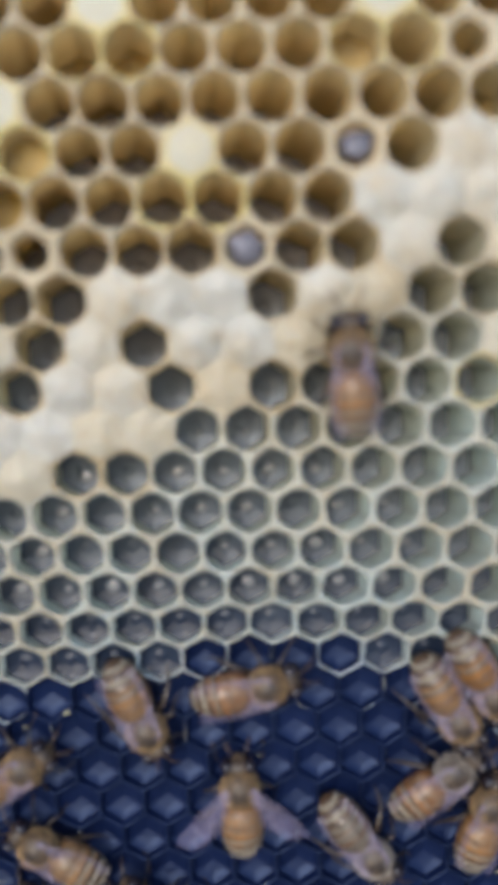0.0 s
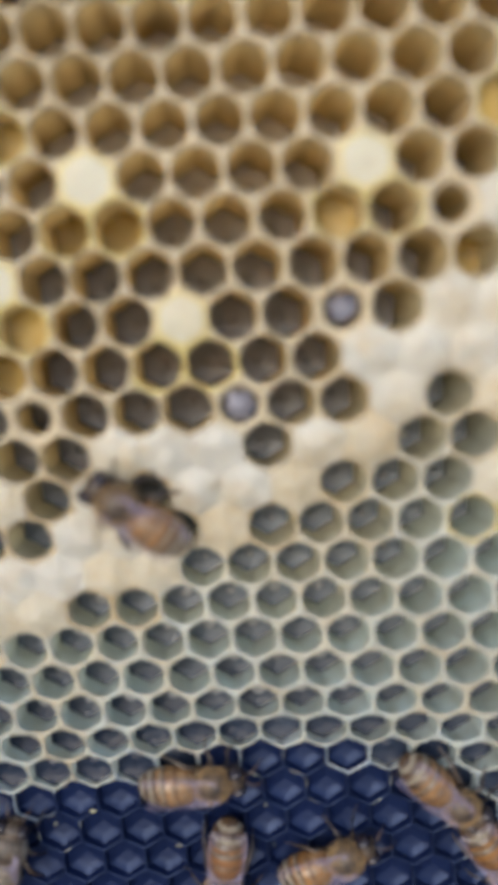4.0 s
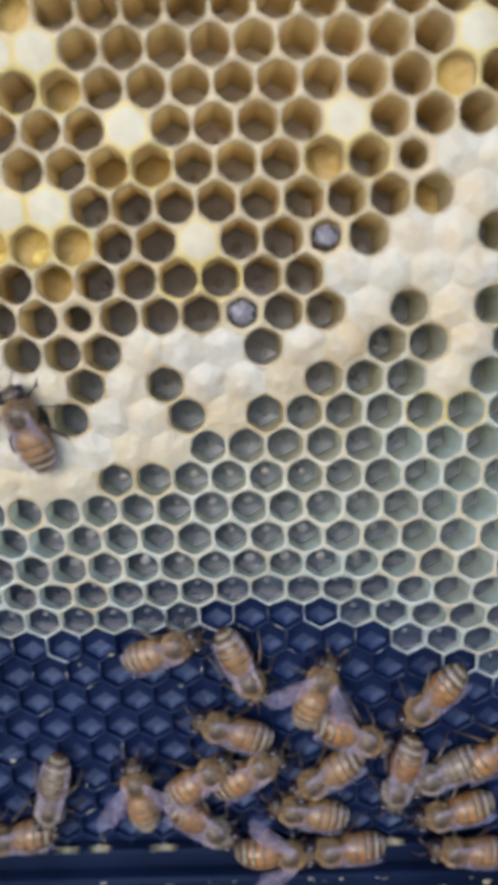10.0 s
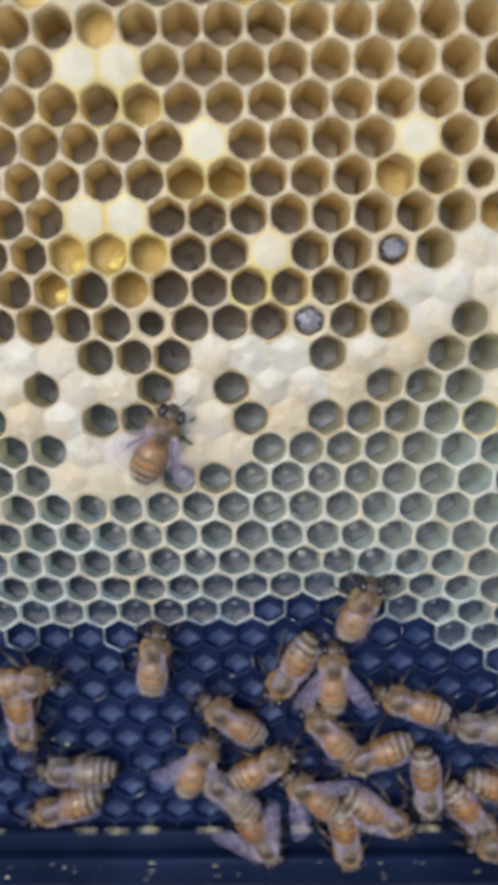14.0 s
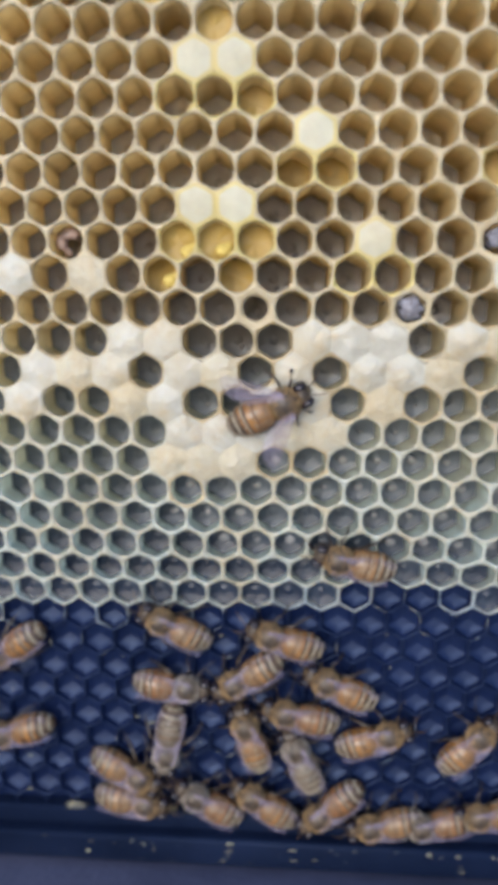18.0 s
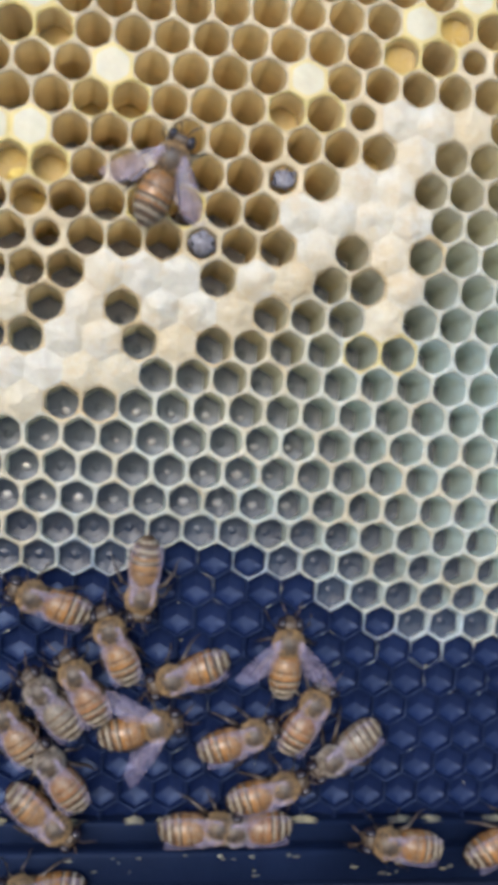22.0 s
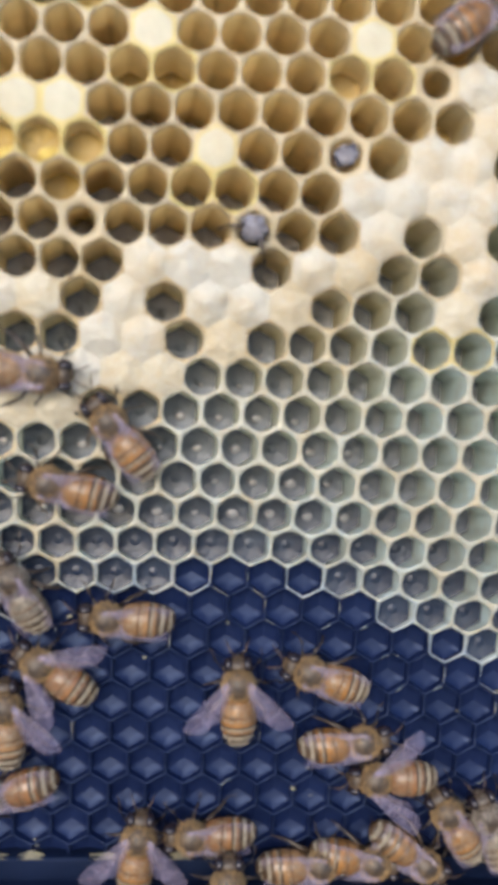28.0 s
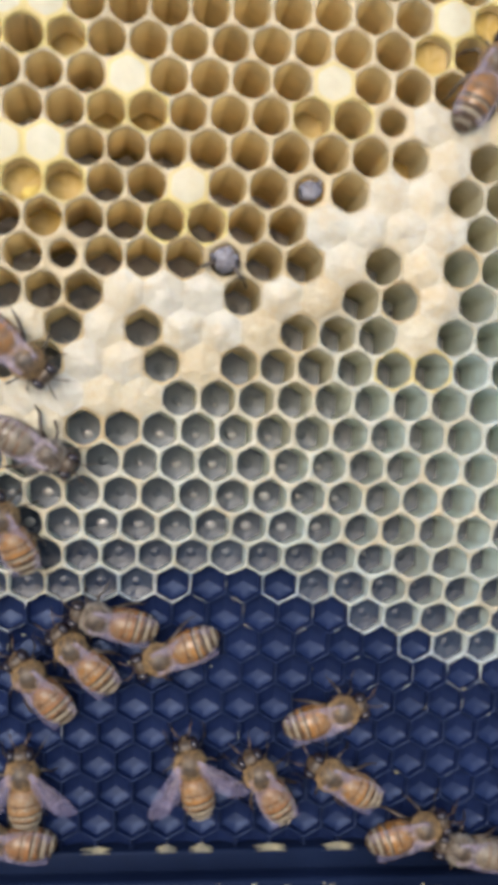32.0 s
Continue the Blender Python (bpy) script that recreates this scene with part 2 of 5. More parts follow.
GREYFUZZ = chitin("grey_fuzz", (0.15, 0.125, 0.10), (0.32, 0.28, 0.23), 0.85, 2600)
THORAX = chitin("thorax_shell", (0.022, 0.015, 0.010), (0.075, 0.050, 0.028), 0.5)
EYE = chitin("compound_eye", (0.008, 0.006, 0.008), (0.022, 0.015, 0.018), 0.2)
LEG = chitin("leg_chitin", (0.018, 0.013, 0.009), (0.06, 0.040, 0.024), 0.35)
PALE = chitin("pupal_grey", (0.09, 0.085, 0.10), (0.24, 0.23, 0.26), 0.45, 1500)


def membrane(name, alpha):
    m, nt, b = material(name, 0.22)
    b.inputs["Base Color"].default_value = (0.42, 0.36, 0.52, 1)
    # glints on the wing are painted in as patches of higher alpha
    nt.links.new(ramp(nt, own_grain(nt, 520, 4), (0.35, (alpha * 0.5,) * 3), (0.60, (alpha,) * 3), (0.68, (alpha * 4.5,) * 3)), b.inputs["Alpha"])
    b.inputs["IOR"].default_value = 1.8
    relief(nt, b, own_grain(nt, 1300), 0.8, 0.0004)
    return m


WING = membrane("wing_membrane", 0.085)
VEIN = chitin("wing_vein", (0.11, 0.085, 0.095), (0.24, 0.20, 0.24), 0.25)

# ---- mesh helpers ----


def mesh(name, verts, faces, mats, index=None, smooth=True):
    me = bpy.data.meshes.new(name)
    me.from_pydata([tuple(v) for v in verts], [], faces)
    for m in mats:
        me.materials.append(m)
    if index:
        me.polygons.foreach_set("material_index", index)
    if smooth:
        me.polygons.foreach_set("use_smooth", [True] * len(me.polygons))
    me.update()
    return me


def part(name, me, parent, label="", m=None):
    ob = new(name, me)
    ob.parent = parent
    if m is not None:
        ob.matrix_basis = m
    if label:
        tagged(ob, label)
    return ob


class Build:
    """Gathers vertices and faces of one mesh."""

    def __init__(self):
        self.v, self.f, self.i = [], [], []

    def add(self, verts, faces, mat=0):
        n = len(self.v)
        self.v += verts
        self.f += [tuple(k + n for k in fc) for fc in faces]
        self.i += [mat] * len(faces) if isinstance(mat, int) else mat

    def rings(self, rings, mats, cap_first=False, cap_last=False):
        """Skins closed rings of equal length; mats: one slot for each band."""
        n, faces, idx = len(rings[0]), [], []
        for a in range(len(rings) - 1):
            for k in range(n):
                faces.append((a * n + k, a * n + (k + 1) % n, (a + 1) * n + (k + 1) % n, (a + 1) * n + k))
                idx.append(mats[a])
        verts = [p for r in rings for p in r]
        if cap_first:
            faces.append(tuple(reversed(range(n))))
            idx.append(mats[0])
        if cap_last:
            faces.append(tuple((len(rings) - 1) * n + k for k in range(n)))
            idx.append(mats[-1])
        self.add(verts, faces, idx)

    def tube(self, points, radii, sides=6, mat=0):
        rings = []
        for k, p in enumerate(points):
            p = Vector(p)
            d = (Vector(points[min(k + 1, len(points) - 1)]) - Vector(points[max(k - 1, 0)])).normalized()
            u = d.orthogonal().normalized()
            w = d.cross(u)
            rings.append([p + (u * math.cos(q) + w * math.sin(q)) * radii[k] for q in [math.tau * s / sides for s in range(sides)]])
        self.rings(rings, [mat] * (len(rings) - 1), True, True)

    def blob(self, centre, radii, u=12, v=8, mat=0, lump=0.0):
        rings = []
        c = Vector(centre)
        for a in range(v + 1):
            th = math.pi * (0.04 + 0.92 * a / v)
            ring = []
            for k in range(u):
                q = math.tau * k / u
                d = Vector((math.sin(th) * math.cos(q) * radii[0], math.sin(th) * math.sin(q) * radii[1], math.cos(th) * radii[2]))
                ring.append(c + d * (1 + lump * noise.noise(d * 700 + c * 900)))
            rings.append(ring)
        self.rings(rings, [mat] * v, True, True)

    def box(self, lo, hi, mat=0, bevel=0.0):
        (x0, y0, z0), (x1, y1, z1) = lo, hi
        if not bevel:
            vs = [Vector(p) for p in ((x0, y0, z0), (x1, y0, z0), (x1, y1, z0), (x0, y1, z0), (x0, y0, z1), (x1, y0, z1), (x1, y1, z1), (x0, y1, z1))]
            self.add(vs, [(3, 2, 1, 0), (4, 5, 6, 7), (0, 1, 5, 4), (1, 2, 6, 5), (2, 3, 7, 6), (3, 0, 4, 7)], mat)
            return
        prof = []
        for cy, cz, q0 in ((y1 - bevel, z1 - bevel, 0), (y0 + bevel, z1 - bevel, 90), (y0 + bevel, z0 + bevel, 180), (y1 - bevel, z0 + bevel, 270)):
            for s in range(4):
                q = radians(q0 + 30 * s)
                prof.append((cy + bevel * math.cos(q), cz + bevel * math.sin(q)))
        self.rings([[Vector((x, y, z)) for y, z in prof] for x in (x0, x1)], [mat], True, True)

    def done(self, name, mats, smooth=True):
        return mesh(name, self.v, self.f, mats, self.i, smooth)


# ---- the comb's lattice: rows j upwards, half columns c to the right ----
PITCH = 5.4
ROW = PITCH * math.sqrt(3) / 2
KX, KZ = 0.0667, 0.0327
KNOT_C = (-16.0, -10.0, -4.0, 2.0, 8.0, 16.0)
KNOT_J = (-16.0, -14.0, -13.0, -12.0, -11.0, -10.0, -8.0, -6.0, -4.0, -1.0, 2.0, 5.0, 8.0)
DEPTH = (
    (0.0, 0.0, 0.0, 0.0, 0.0, 0.0),
    (0.2, 0.2, 0.2, 0.2, 0.3, 1.6),
    (0.9, 0.8, 0.6, 0.4, 0.5, 3.2),
    (2.4, 2.2, 1.9, 1.0, 1.5, 5.4),
    (4.0, 3.8, 3.3, 2.3, 3.4, 7.0),
    (4.7, 4.8, 4.5, 4.8, 5.7, 8.1),
    (6.5, 6.2, 5.7, 6.1, 7.3, 9.0),
    (7.2, 7.3, 6.9, 6.8, 8.1, 10.2),
    (7.9, 9.0, 8.8, 8.0, 9.2, 11.0),
    (8.6, 10.6, 11.4, 11.5, 11.9, 12.1),
    (9.5, 10.9, 11.2, 12.2, 12.8, 12.1),
    (9.8, 10.3, 10.1, 10.4, 11.4, 11.4),
    (9.8, 10.2, 10.2, 9.6, 9.5, 10.0),
)


def between(knots, v):
    v = min(max(v, knots[0]), knots[-1])
    for k in range(len(knots) - 1):
        if v <= knots[k + 1]:
            return k, (v - knots[k]) / (knots[k + 1] - knots[k])


def depth(c, j):
    """How far the comb stands out from the foundation."""
    a, f = between(KNOT_J, j)
    b, g = between(KNOT_C, c)
    top = DEPTH[a][b] * (1 - g) + DEPTH[a][b + 1] * g
    end = DEPTH[a + 1][b] * (1 - g) + DEPTH[a + 1][b + 1] * g
    return top * (1 - f) + end * f


def foot(c, j):
    return Vector((c * PITCH / 2, 0, j * ROW))


def root(c, j):
    """The foot of a drawn cell, which slopes gently down towards the foundation."""
    return foot(c, j) - Vector((0, 0, 0.07 * depth(c, j)))


def mouth(c, j, shake=1.0):
    h = depth(c, j)
    p = Vector((c * 1.37 + 5.1, j * 2.11 + 3.3, 0.7))
    wob = noise.noise_vector(p) * shake * min(1.0, h / 3)
    if 0 < h < 2.2:
        wob.y += 2.6 * noise.noise(p * 1.9)
    return Vector((c * PITCH / 2 + KX * h + 0.30 * wob.x, -h + 0.35 * wob.y, j * ROW + KZ * h + 0.30 * wob.z))


CORNERS = ((0, 2 / 3), (1, 1 / 3), (1, -1 / 3), (0, -2 / 3), (-1, -1 / 3), (-1, 1 / 3))
CAPPED = {
    9: (-9, -7), 8: (-12, 0), 7: (-9,), 6: (16,), 5: (-9, -7, 13), 3: (-3, 7), 2: (12, 14, 16), 1: (-9, -7, 13), 0: (0, 10, 12),
    -1: (-19, -15, 7, 9, 11, 13), -2: (8, 12), -3: (-13, -11, -3, -1, 1, 5, 7, 13), -4: (-18, -16, -14, -10, -8, -4, 0, 2, 4, 12),
    -5: (-19, -13, -11, -5, -3, 1), -6: (-10, -8, -6, -4, -2), -7: (-11, -9, -7),
}
LONE = {(0, 0), (7, 3), (-3, 3), (0, 8), (13, 5), (16, 6), (-9, 1), (-7, 1), (-9, 5), (-7, 5)}
NARROW = {(10, 2), (-6, -2), (16, 4)}
HATCHING = {(6, 0), (2, -2)}
FULL = {(6, 2): 0.62, (-2, 2): 0.35, (-4, 2): 0.28, (-8, 0): 0.80, (-10, 0): 0.78, (-6, 0): 0.68, (-11, -1): 0.5, (-8, 6): 0.75, (-6, 4): 0.55, (-11, 7): 0.85, (-1, 7): 0.5, (1, 7): 0.5,
        (-8, 8): 0.8, (-6, 8): 0.6, (1, 9): 0.6, (3, 9): 0.6, (-10, 10): 0.8, (12, 4): 0.85, (15, 5): 0.85, (-7, -1): 0.5, (11, 1): 0.4}
SEG = 4  # points on each side of a cell


def outline(corners):
    out = []
    for k in range(6):
        a, b = corners[k], corners[(k + 1) % 6]
        out += [a.lerp(b, s / SEG) for s in range(SEG)]
    return out


def rounded(points, centre, size, roundness):
    mean = sum((p - centre).length for p in points) / len(points)
    return [centre + (p - centre) * size * ((1 - roundness) + roundness * mean / (p - centre).length) for p in points]


def lip_of(j):
    return 0.10 + 0.16 * min(1.0, max(0.0, (j + 7.5) / 5))


def cell(b, c, j):
    """One open cell: rim, walls and a three-sided base."""
    rim = outline([mouth(c + dc, j + dj) for dc, dj in CORNERS])
    mid = sum(rim, Vector()) / len(rim)
    base = [root(c + dc, j + dj) for dc, dj in CORNERS]
    for k in (0, 2, 4):
        base[k].y += 0.2
    base = outline(base)
    low = root(c, j)
    out = (mid - low).normalized()
    h = depth(c, j)
    rnd = random.Random(c * 91 + j * 7)
    old = min(1.0, max(0.0, (j + 7.5) / 5))
    size, bend, lip = 0.862 + 0.012 * old + rnd.uniform(-0.015, 0.015), 0.78 + 0.17 * old, lip_of(j)
    if (c, j) in NARROW:
        size, bend = 0.62, 0.9
    if (c, j) in HATCHING:
        size, bend = 0.70, 0.6
    if h < 3.5:
        size, bend = 0.985 - 0.036 * h, 0.15 + 0.2 * h
    fall = min(1.0, h / 4)
    rim = [p + noise.noise_vector(p * 1.1) * 0.17 * fall for p in rim]
    inner = [p + noise.noise_vector(p * 1.6 + Vector((c, j, 9.0))) * 0.13 * fall for p in rounded(rim, mid, size, bend)]
    rim = [p + out * lip * (0.4 + 0.6 * fall) for p in rim]
    crest = [p.lerp(q, 0.55) + out * lip * 0.25 * fall for p, q in zip(rim, inner)]
    ring2 = [p - out * 0.14 * fall for p in inner]
    ring3 = [p.lerp(q, 0.10) for p, q in zip(rounded(rim, mid, (size + 0.90) / 2, bend * 0.6), rounded(base, low, 0.92, 0))]
    floor_ring = rounded(base, low, 0.915 if h > 1.4 else 0.982, 0.0)
    floor_ring = [Vector((p.x, q.y - 0.02, p.z)) for p, q in zip(floor_ring, base)]
    b.rings([rim, crest, ring2, ring3, floor_ring], [0, 0, 1, 1])
    if h < 1.4:
        return
    n = len(floor_ring)
    apex = low + Vector((0, 0.42, 0))
    flat = sum(p.y for p in floor_ring) / n
    bowls = [floor_ring]
    for s, dip in ((0.8, 0.36), (0.5, 0.75), (0.3, 0.93)):
        bowls.append([Vector((low.x + (p.x - low.x) * s, flat + (p.y - flat) * s * s + (apex.y - flat) * dip, low.z + (p.z - low.z) * s)) for p in floor_ring])
    b.rings(bowls, [2] * 3)
    core = sum(bowls[-1], Vector()) / n
    for size_k, rise in ((0.7, 0.08), (0.35, 0.18)):
        bowls.append([core + (p - core) * size_k - Vector((0, rise, 0)) for p in bowls[3]])
    b.rings(bowls[3:], [2] * 2)
    b.add(bowls[-1] + [core - Vector((0, 0.21, 0))], [(k, (k + 1) % n, n) for k in range(n)], 2)
    if j >= -3 or c > 6:
        # the creases of the upper walls
        for k, wide in ((0, 0.13), (1, 0.08), (5, 0.07)):
            p, q = inner[k * SEG], floor_ring[k * SEG]
            pts = [p.lerp(q, f) + (mid.lerp(low, f) - p.lerp(q, f)) * 0.03 for f in (0.04, 0.35, 0.7, 0.96)]
            b.tube(pts, [0.4 * wide, wide, wide, 0.5 * wide], 4, 1)
    if -11 <= c <= 9 and -12 <= j <= 4 and h > 4.2 and rnd.random() < (0.7 if j < -6 else 0.55):
        slip = min(1.4, 0.15 * h) * rnd.uniform(0.5, 1.1) * (0.45 if j < -7 else 1.0)
        w = rnd.uniform(0.5, 0.95) if j < -6 else rnd.uniform(0.3, 0.5)
        b.blob(core + Vector((0.45 * slip, -0.05 - 0.12 * slip, -0.8 * slip)), (w, 0.14 if j < -6 else 0.3, 0.8 * w), 12, 8, 5, 0.09)


def capping(b, c, j):
    """A sealed cell: a lumpy, domed lid of pale wax that runs into its neighbours."""
    rim = outline([mouth(c + dc, j + dj) for dc, dj in CORNERS])
    mid = sum(rim, Vector()) / len(rim)
    out = (mid - foot(c, j)).normalized()
    lone = (c, j) in LONE
    rnd = random.Random(c * 57 + j * 13)
    high = rnd.uniform(0.4, 0.95) * (0.35 if lone else 1.0)
    rings = []
    for s in (1.0, 0.92, 0.82, 0.66, 0.48, 0.28, 0.1):
        ring = rounded(rim, mid, s, min(1.0, 2.2 * (1 - s)))
        dome = high * (1 - s * s) ** 1.3
        rough = 0.35 if lone else 1.0
        rings.append([p + out * (lip_of(j) + dome + rough * (0.34 * noise.noise(p * 0.42) + 0.20 * noise.noise(p * 1.0) + 0.11 * noise.noise(p * 2.6))) for p in ring])
    b.rings(rings, [1, 1, 0, 0, 0, 0] if lone else [0] * 6, False, True)


def to_metres(b):
    b.v = [v * MM for v in b.v]
    return b


# ---- ground and the frame ----
g = Build()
N = 24
for a in range(N + 1):
    for k in range(N + 1):
        x, y = (2 * a / N - 1), (2 * k / N - 1)
        g.v.append(Vector((60 * x * abs(x) ** 2, 60 * y * abs(y) ** 2, -0.1255 + 0.0003 * noise.noise(Vector((a, k, 0))))))
g.f = [(a * (N + 1) + k, (a + 1) * (N + 1) + k, (a + 1) * (N + 1) + k + 1, a * (N + 1) + k + 1) for a in range(N) for k in range(N)]
tagged(new("ground", mesh("ground", g.v, g.f, [GROUND])), "plain pale ground added round the hive frame, out of view", "ground", kind="structure")
b = Build()
b.box((-0.095, -0.024, -0.1252), (0.095, 0.02, -0.1085), 0, 0.002)
tagged(new("board", b.done("board", [BOARD])), "dull blue-grey board with paler patches under the frame", "board")

hive_frame = tagged(new("hive_frame"), "dark blue plastic hive frame carrying a drawn wax comb", "hive frame")
EDGE = -98.5
b = Build()
b.box((-86, 1.4, EDGE + 0.4), (86, 3.2, 62))
foundation_back = to_metres(b).done("foundation_back", [PLASTIC], False)

b = Build()
ring = [foot(dc, dj) for dc, dj in CORNERS]
top = [p + Vector((0, -0.85, 0)) for p in ring]
lip = [p * 0.955 + Vector((0, -0.74, 0)) for p in ring]
side = [p * 0.89 + Vector((0, 0.15 if k % 2 else 0.5, 0)) for k, p in enumerate(ring)]
b.rings([top, lip], [1])
# three smooth facets meet in the deep middle of the foot
deep = Vector((0, 1.25, 0))
turns = 24


def hollow(size, share):
    """A ring of the foot: round the wall at share 0, at the deep middle at share 1."""
    out = []
    for n in range(turns):
        k, f = divmod(n * 6 / turns, 1)
        a, c = side[int(k) % 6], side[(int(k) + 1) % 6]
        p = a.lerp(c, f)
        q = p.lerp(deep, share)
        q.y += 0.30 * math.sin(math.pi * share) * (1 - share)
        round_p = Vector((q.x, 0, q.z)).normalized() * Vector((p.x, 0, p.z)).length
        out.append(Vector((q.x * size, q.y, q.z * size)).lerp(Vector((round_p.x * (1 - share) * size, q.y, round_p.z * (1 - share) * size)), 0.75 - 0.45 * share))
    return out


b.rings([outline(lip), hollow(1.0, 0.0)], [0])
b.rings([hollow(1.0, f) for f in (0.0, 0.08, 0.18, 0.3, 0.42, 0.55, 0.7, 0.86, 0.96)], [0] * 8, False, True)
embossed = to_metres(b).done("foundation_cell", [PLASTIC, RIDGE])
foundation = part("foundation", foundation_back, hive_frame, "bare embossed dark blue plastic foundation")
for j in range(-21, -9):
    for c in range(-31, 32):
        if (c - j) % 2 == 0 and depth(c, j) < 1.4:
            part("foundation_cell", embossed, foundation, "", Matrix.Translation(foot(c, j) * MM))

b = Build()
b.box((-86, -1.6, EDGE - 3.2), (86, 3.6, EDGE + 0.4), 0, 0.5)
part("ledge", to_metres(b).done("ledge", [BAR]), hive_frame)
b = Build()
b.box((-86, -4.2, EDGE - 8.6), (86, 5.0, EDGE - 3.0), 0, 0.9)
strip = Build()
strip.box((-86, -2.0, -109.0), (86, 3.2, EDGE - 8.0), 0, 0.3)
part("foot_strip", to_metres(strip).done("foot_strip", [BAR]), hive_frame)
part("bottom_bar", to_metres(b).done("bottom_bar", [BAR]), hive_frame, "dark plastic bottom bar with wax flecks")

b = Build()
rnd = random.Random(5)
for k in range(31):
    # wax drawn into the half cells along the edge
    if rnd.random() < 0.6:
        x, half, high = -81 + 5.4 * k, rnd.uniform(1.7, 2.6), rnd.uniform(0.35, 0.8)
        front, back = [], []
        for n in range(9):
            u = n / 4 - 1
            z = EDGE + 0.45 + high * max(0.0, 1 - abs(u)) * (0.8 + 0.4 * noise.noise(Vector((x, u * 2, 1.0))))
            front.append(Vector((x + half * u, -0.75 - 0.15 * noise.noise(Vector((x, u * 3, 5.0))), z)))
            back.append(Vector((x + half * u, -1.62, EDGE + 0.15)))
        b.rings([front, back], [2], False)
for k in range(110):
    low = rnd.random() < 0.65
    x, z, y = rnd.uniform(-84, 84), (rnd.uniform(EDGE - 7.6, EDGE - 3.6) if low else rnd.uniform(-97, -62)), (-4.2 if low else -0.8)
    s = rnd.uniform(0.06, 0.24)
    b.blob((x, y, z), (s * rnd.uniform(0.7, 4.5 if low else 2.6), s * 0.35, s * rnd.uniform(0.4, 1.1)), 7, 4, 2 if low and k % 4 else 0)
# threads of new wax along the edges of the bare cells just below the comb
for j in range(-19, -11):
    for c in range(-28, 30):
        if (c - j) % 2 or depth(c, j) > 1.2:
            continue
        for k in range(3):
            if rnd.random() < (0.5 if depth(c, j + 1) > 0.7 else 0.10 if depth(c, j + 2) > 0.7 else 0.035):
                p, q = [foot(c + CORNERS[n][0], j + CORNERS[n][1]) for n in (k, k + 1)]
                s0 = rnd.uniform(0, 0.5)
                s1 = rnd.uniform(s0 + 0.2, 1.0)
                pts = [p.lerp(q, s0 + (s1 - s0) * n / 3) + Vector((rnd.uniform(-0.06, 0.06), -0.88, rnd.uniform(-0.06, 0.06))) for n in range(4)]
                b.tube(pts, [rnd.uniform(0.02, 0.065) for _ in pts], 5, 1)
flecks = part("wax_fleck", to_metres(b).done("wax_fleck", [FLECK, WAX_RIM, SCRAP]), hive_frame, "small flecks of torn yellowish wax")
tagged(flecks, kind="stuff")

# ---- the comb: near cells one by one, the rest joined ----
rest, done = Build(), []
for j in range(-15, 13):
    for c in range(-30, 31):
        if (c - j) % 2 or depth(c, j) < 0.7 or (depth(c, j) < 1.2 and noise.noise(Vector((c * 0.7, j * 1.3, 4.0))) > -0.12):
            continue
        near = -17 <= c <= 18 and -14 <= j <= 8
        lid = c in CAPPED.get(j, ())
        if near:
            one = Build()
            (capping if lid else cell)(one, c, j)
            around = [(c + dc, j + dj) for dc, dj in ((1, 1), (-1, 1), (2, 0), (-2, 0), (1, -1), (-1, -1))]
            rim = WAX_RIM
            bare = sum(q[0] not in CAPPED.get(q[1], ()) for q in around[4:])
            if lid:
                rim = STAINED_CAP if bare == 2 and (c * 5 + j * 3) % 4 < 3 else WAX_CAP
            elif depth(c, j) < 2.0:
                rim = THIN_RIM
            elif any(q in LONE or q == (12, -4) for q in around[:2]):
                rim = GOLD_RIM
            elif j < 0 and sum(q[0] in CAPPED.get(q[1], ()) for q in around) >= 2 and (c * 7 + j * 5) % 3:
                rim = TAN_RIM
            done.append(("lone" if (c, j) in LONE else lid, rim, one))
        elif lid:
            extra = Build()
            capping(extra, c, j)
            rest.add(extra.v, extra.f, [(4, 6)[k] for k in extra.i] if (c, j) in LONE else 3)
        else:
            cell(rest, c, j)
comb = part("comb", to_metres(rest).done("comb", [WAX_RIM, WAX_WALL, CELL_BASE, WAX_CAP, WAX_LID, WET, GOLD_RIM]), hive_frame, "drawn wax honeycomb, brown above and grey below")
tagged(comb, kind="stuff")
for lid, rim, one in done:
    skins = [WAX_LID, GOLD_RIM] if lid == "lone" else [rim] if lid else [rim, WAX_WALL, CELL_BASE, WAX_CAP, WAX_LID, WET]
    part("wax_capping" if lid else "wax_cell", to_metres(one).done("wax_cell", skins), comb)

# stores in the cells
for (c, j), level in FULL.items():
    b = Build()
    rim = outline([mouth(c + dc, j + dj) for dc, dj in CORNERS])
    low = outline([root(c + dc, j + dj) for dc, dj in CORNERS])
    mid, lo = sum(rim, Vector()) / len(rim), root(c, j)
    at = [p.lerp(q, level) for p, q in zip(rounded(low, lo, 0.93, 0.1), rounded(rim, mid, 0.90, 0.3))]
    cen = lo.lerp(mid, level)
    out = (mid - lo).normalized()
    rings = [at] + [[cen + (p - cen) * s - out * dip + out * 0.25 * noise.noise(p) for p in at] for s, dip in ((0.8, 0.25), (0.45, 0.42), (0.1, 0.45))]
    b.rings(rings, [0] * 3, False, True)
    part("stored_food", to_metres(b).done("stored_food", [HONEY]), comb, "golden stored honey and bee bread in a cell")
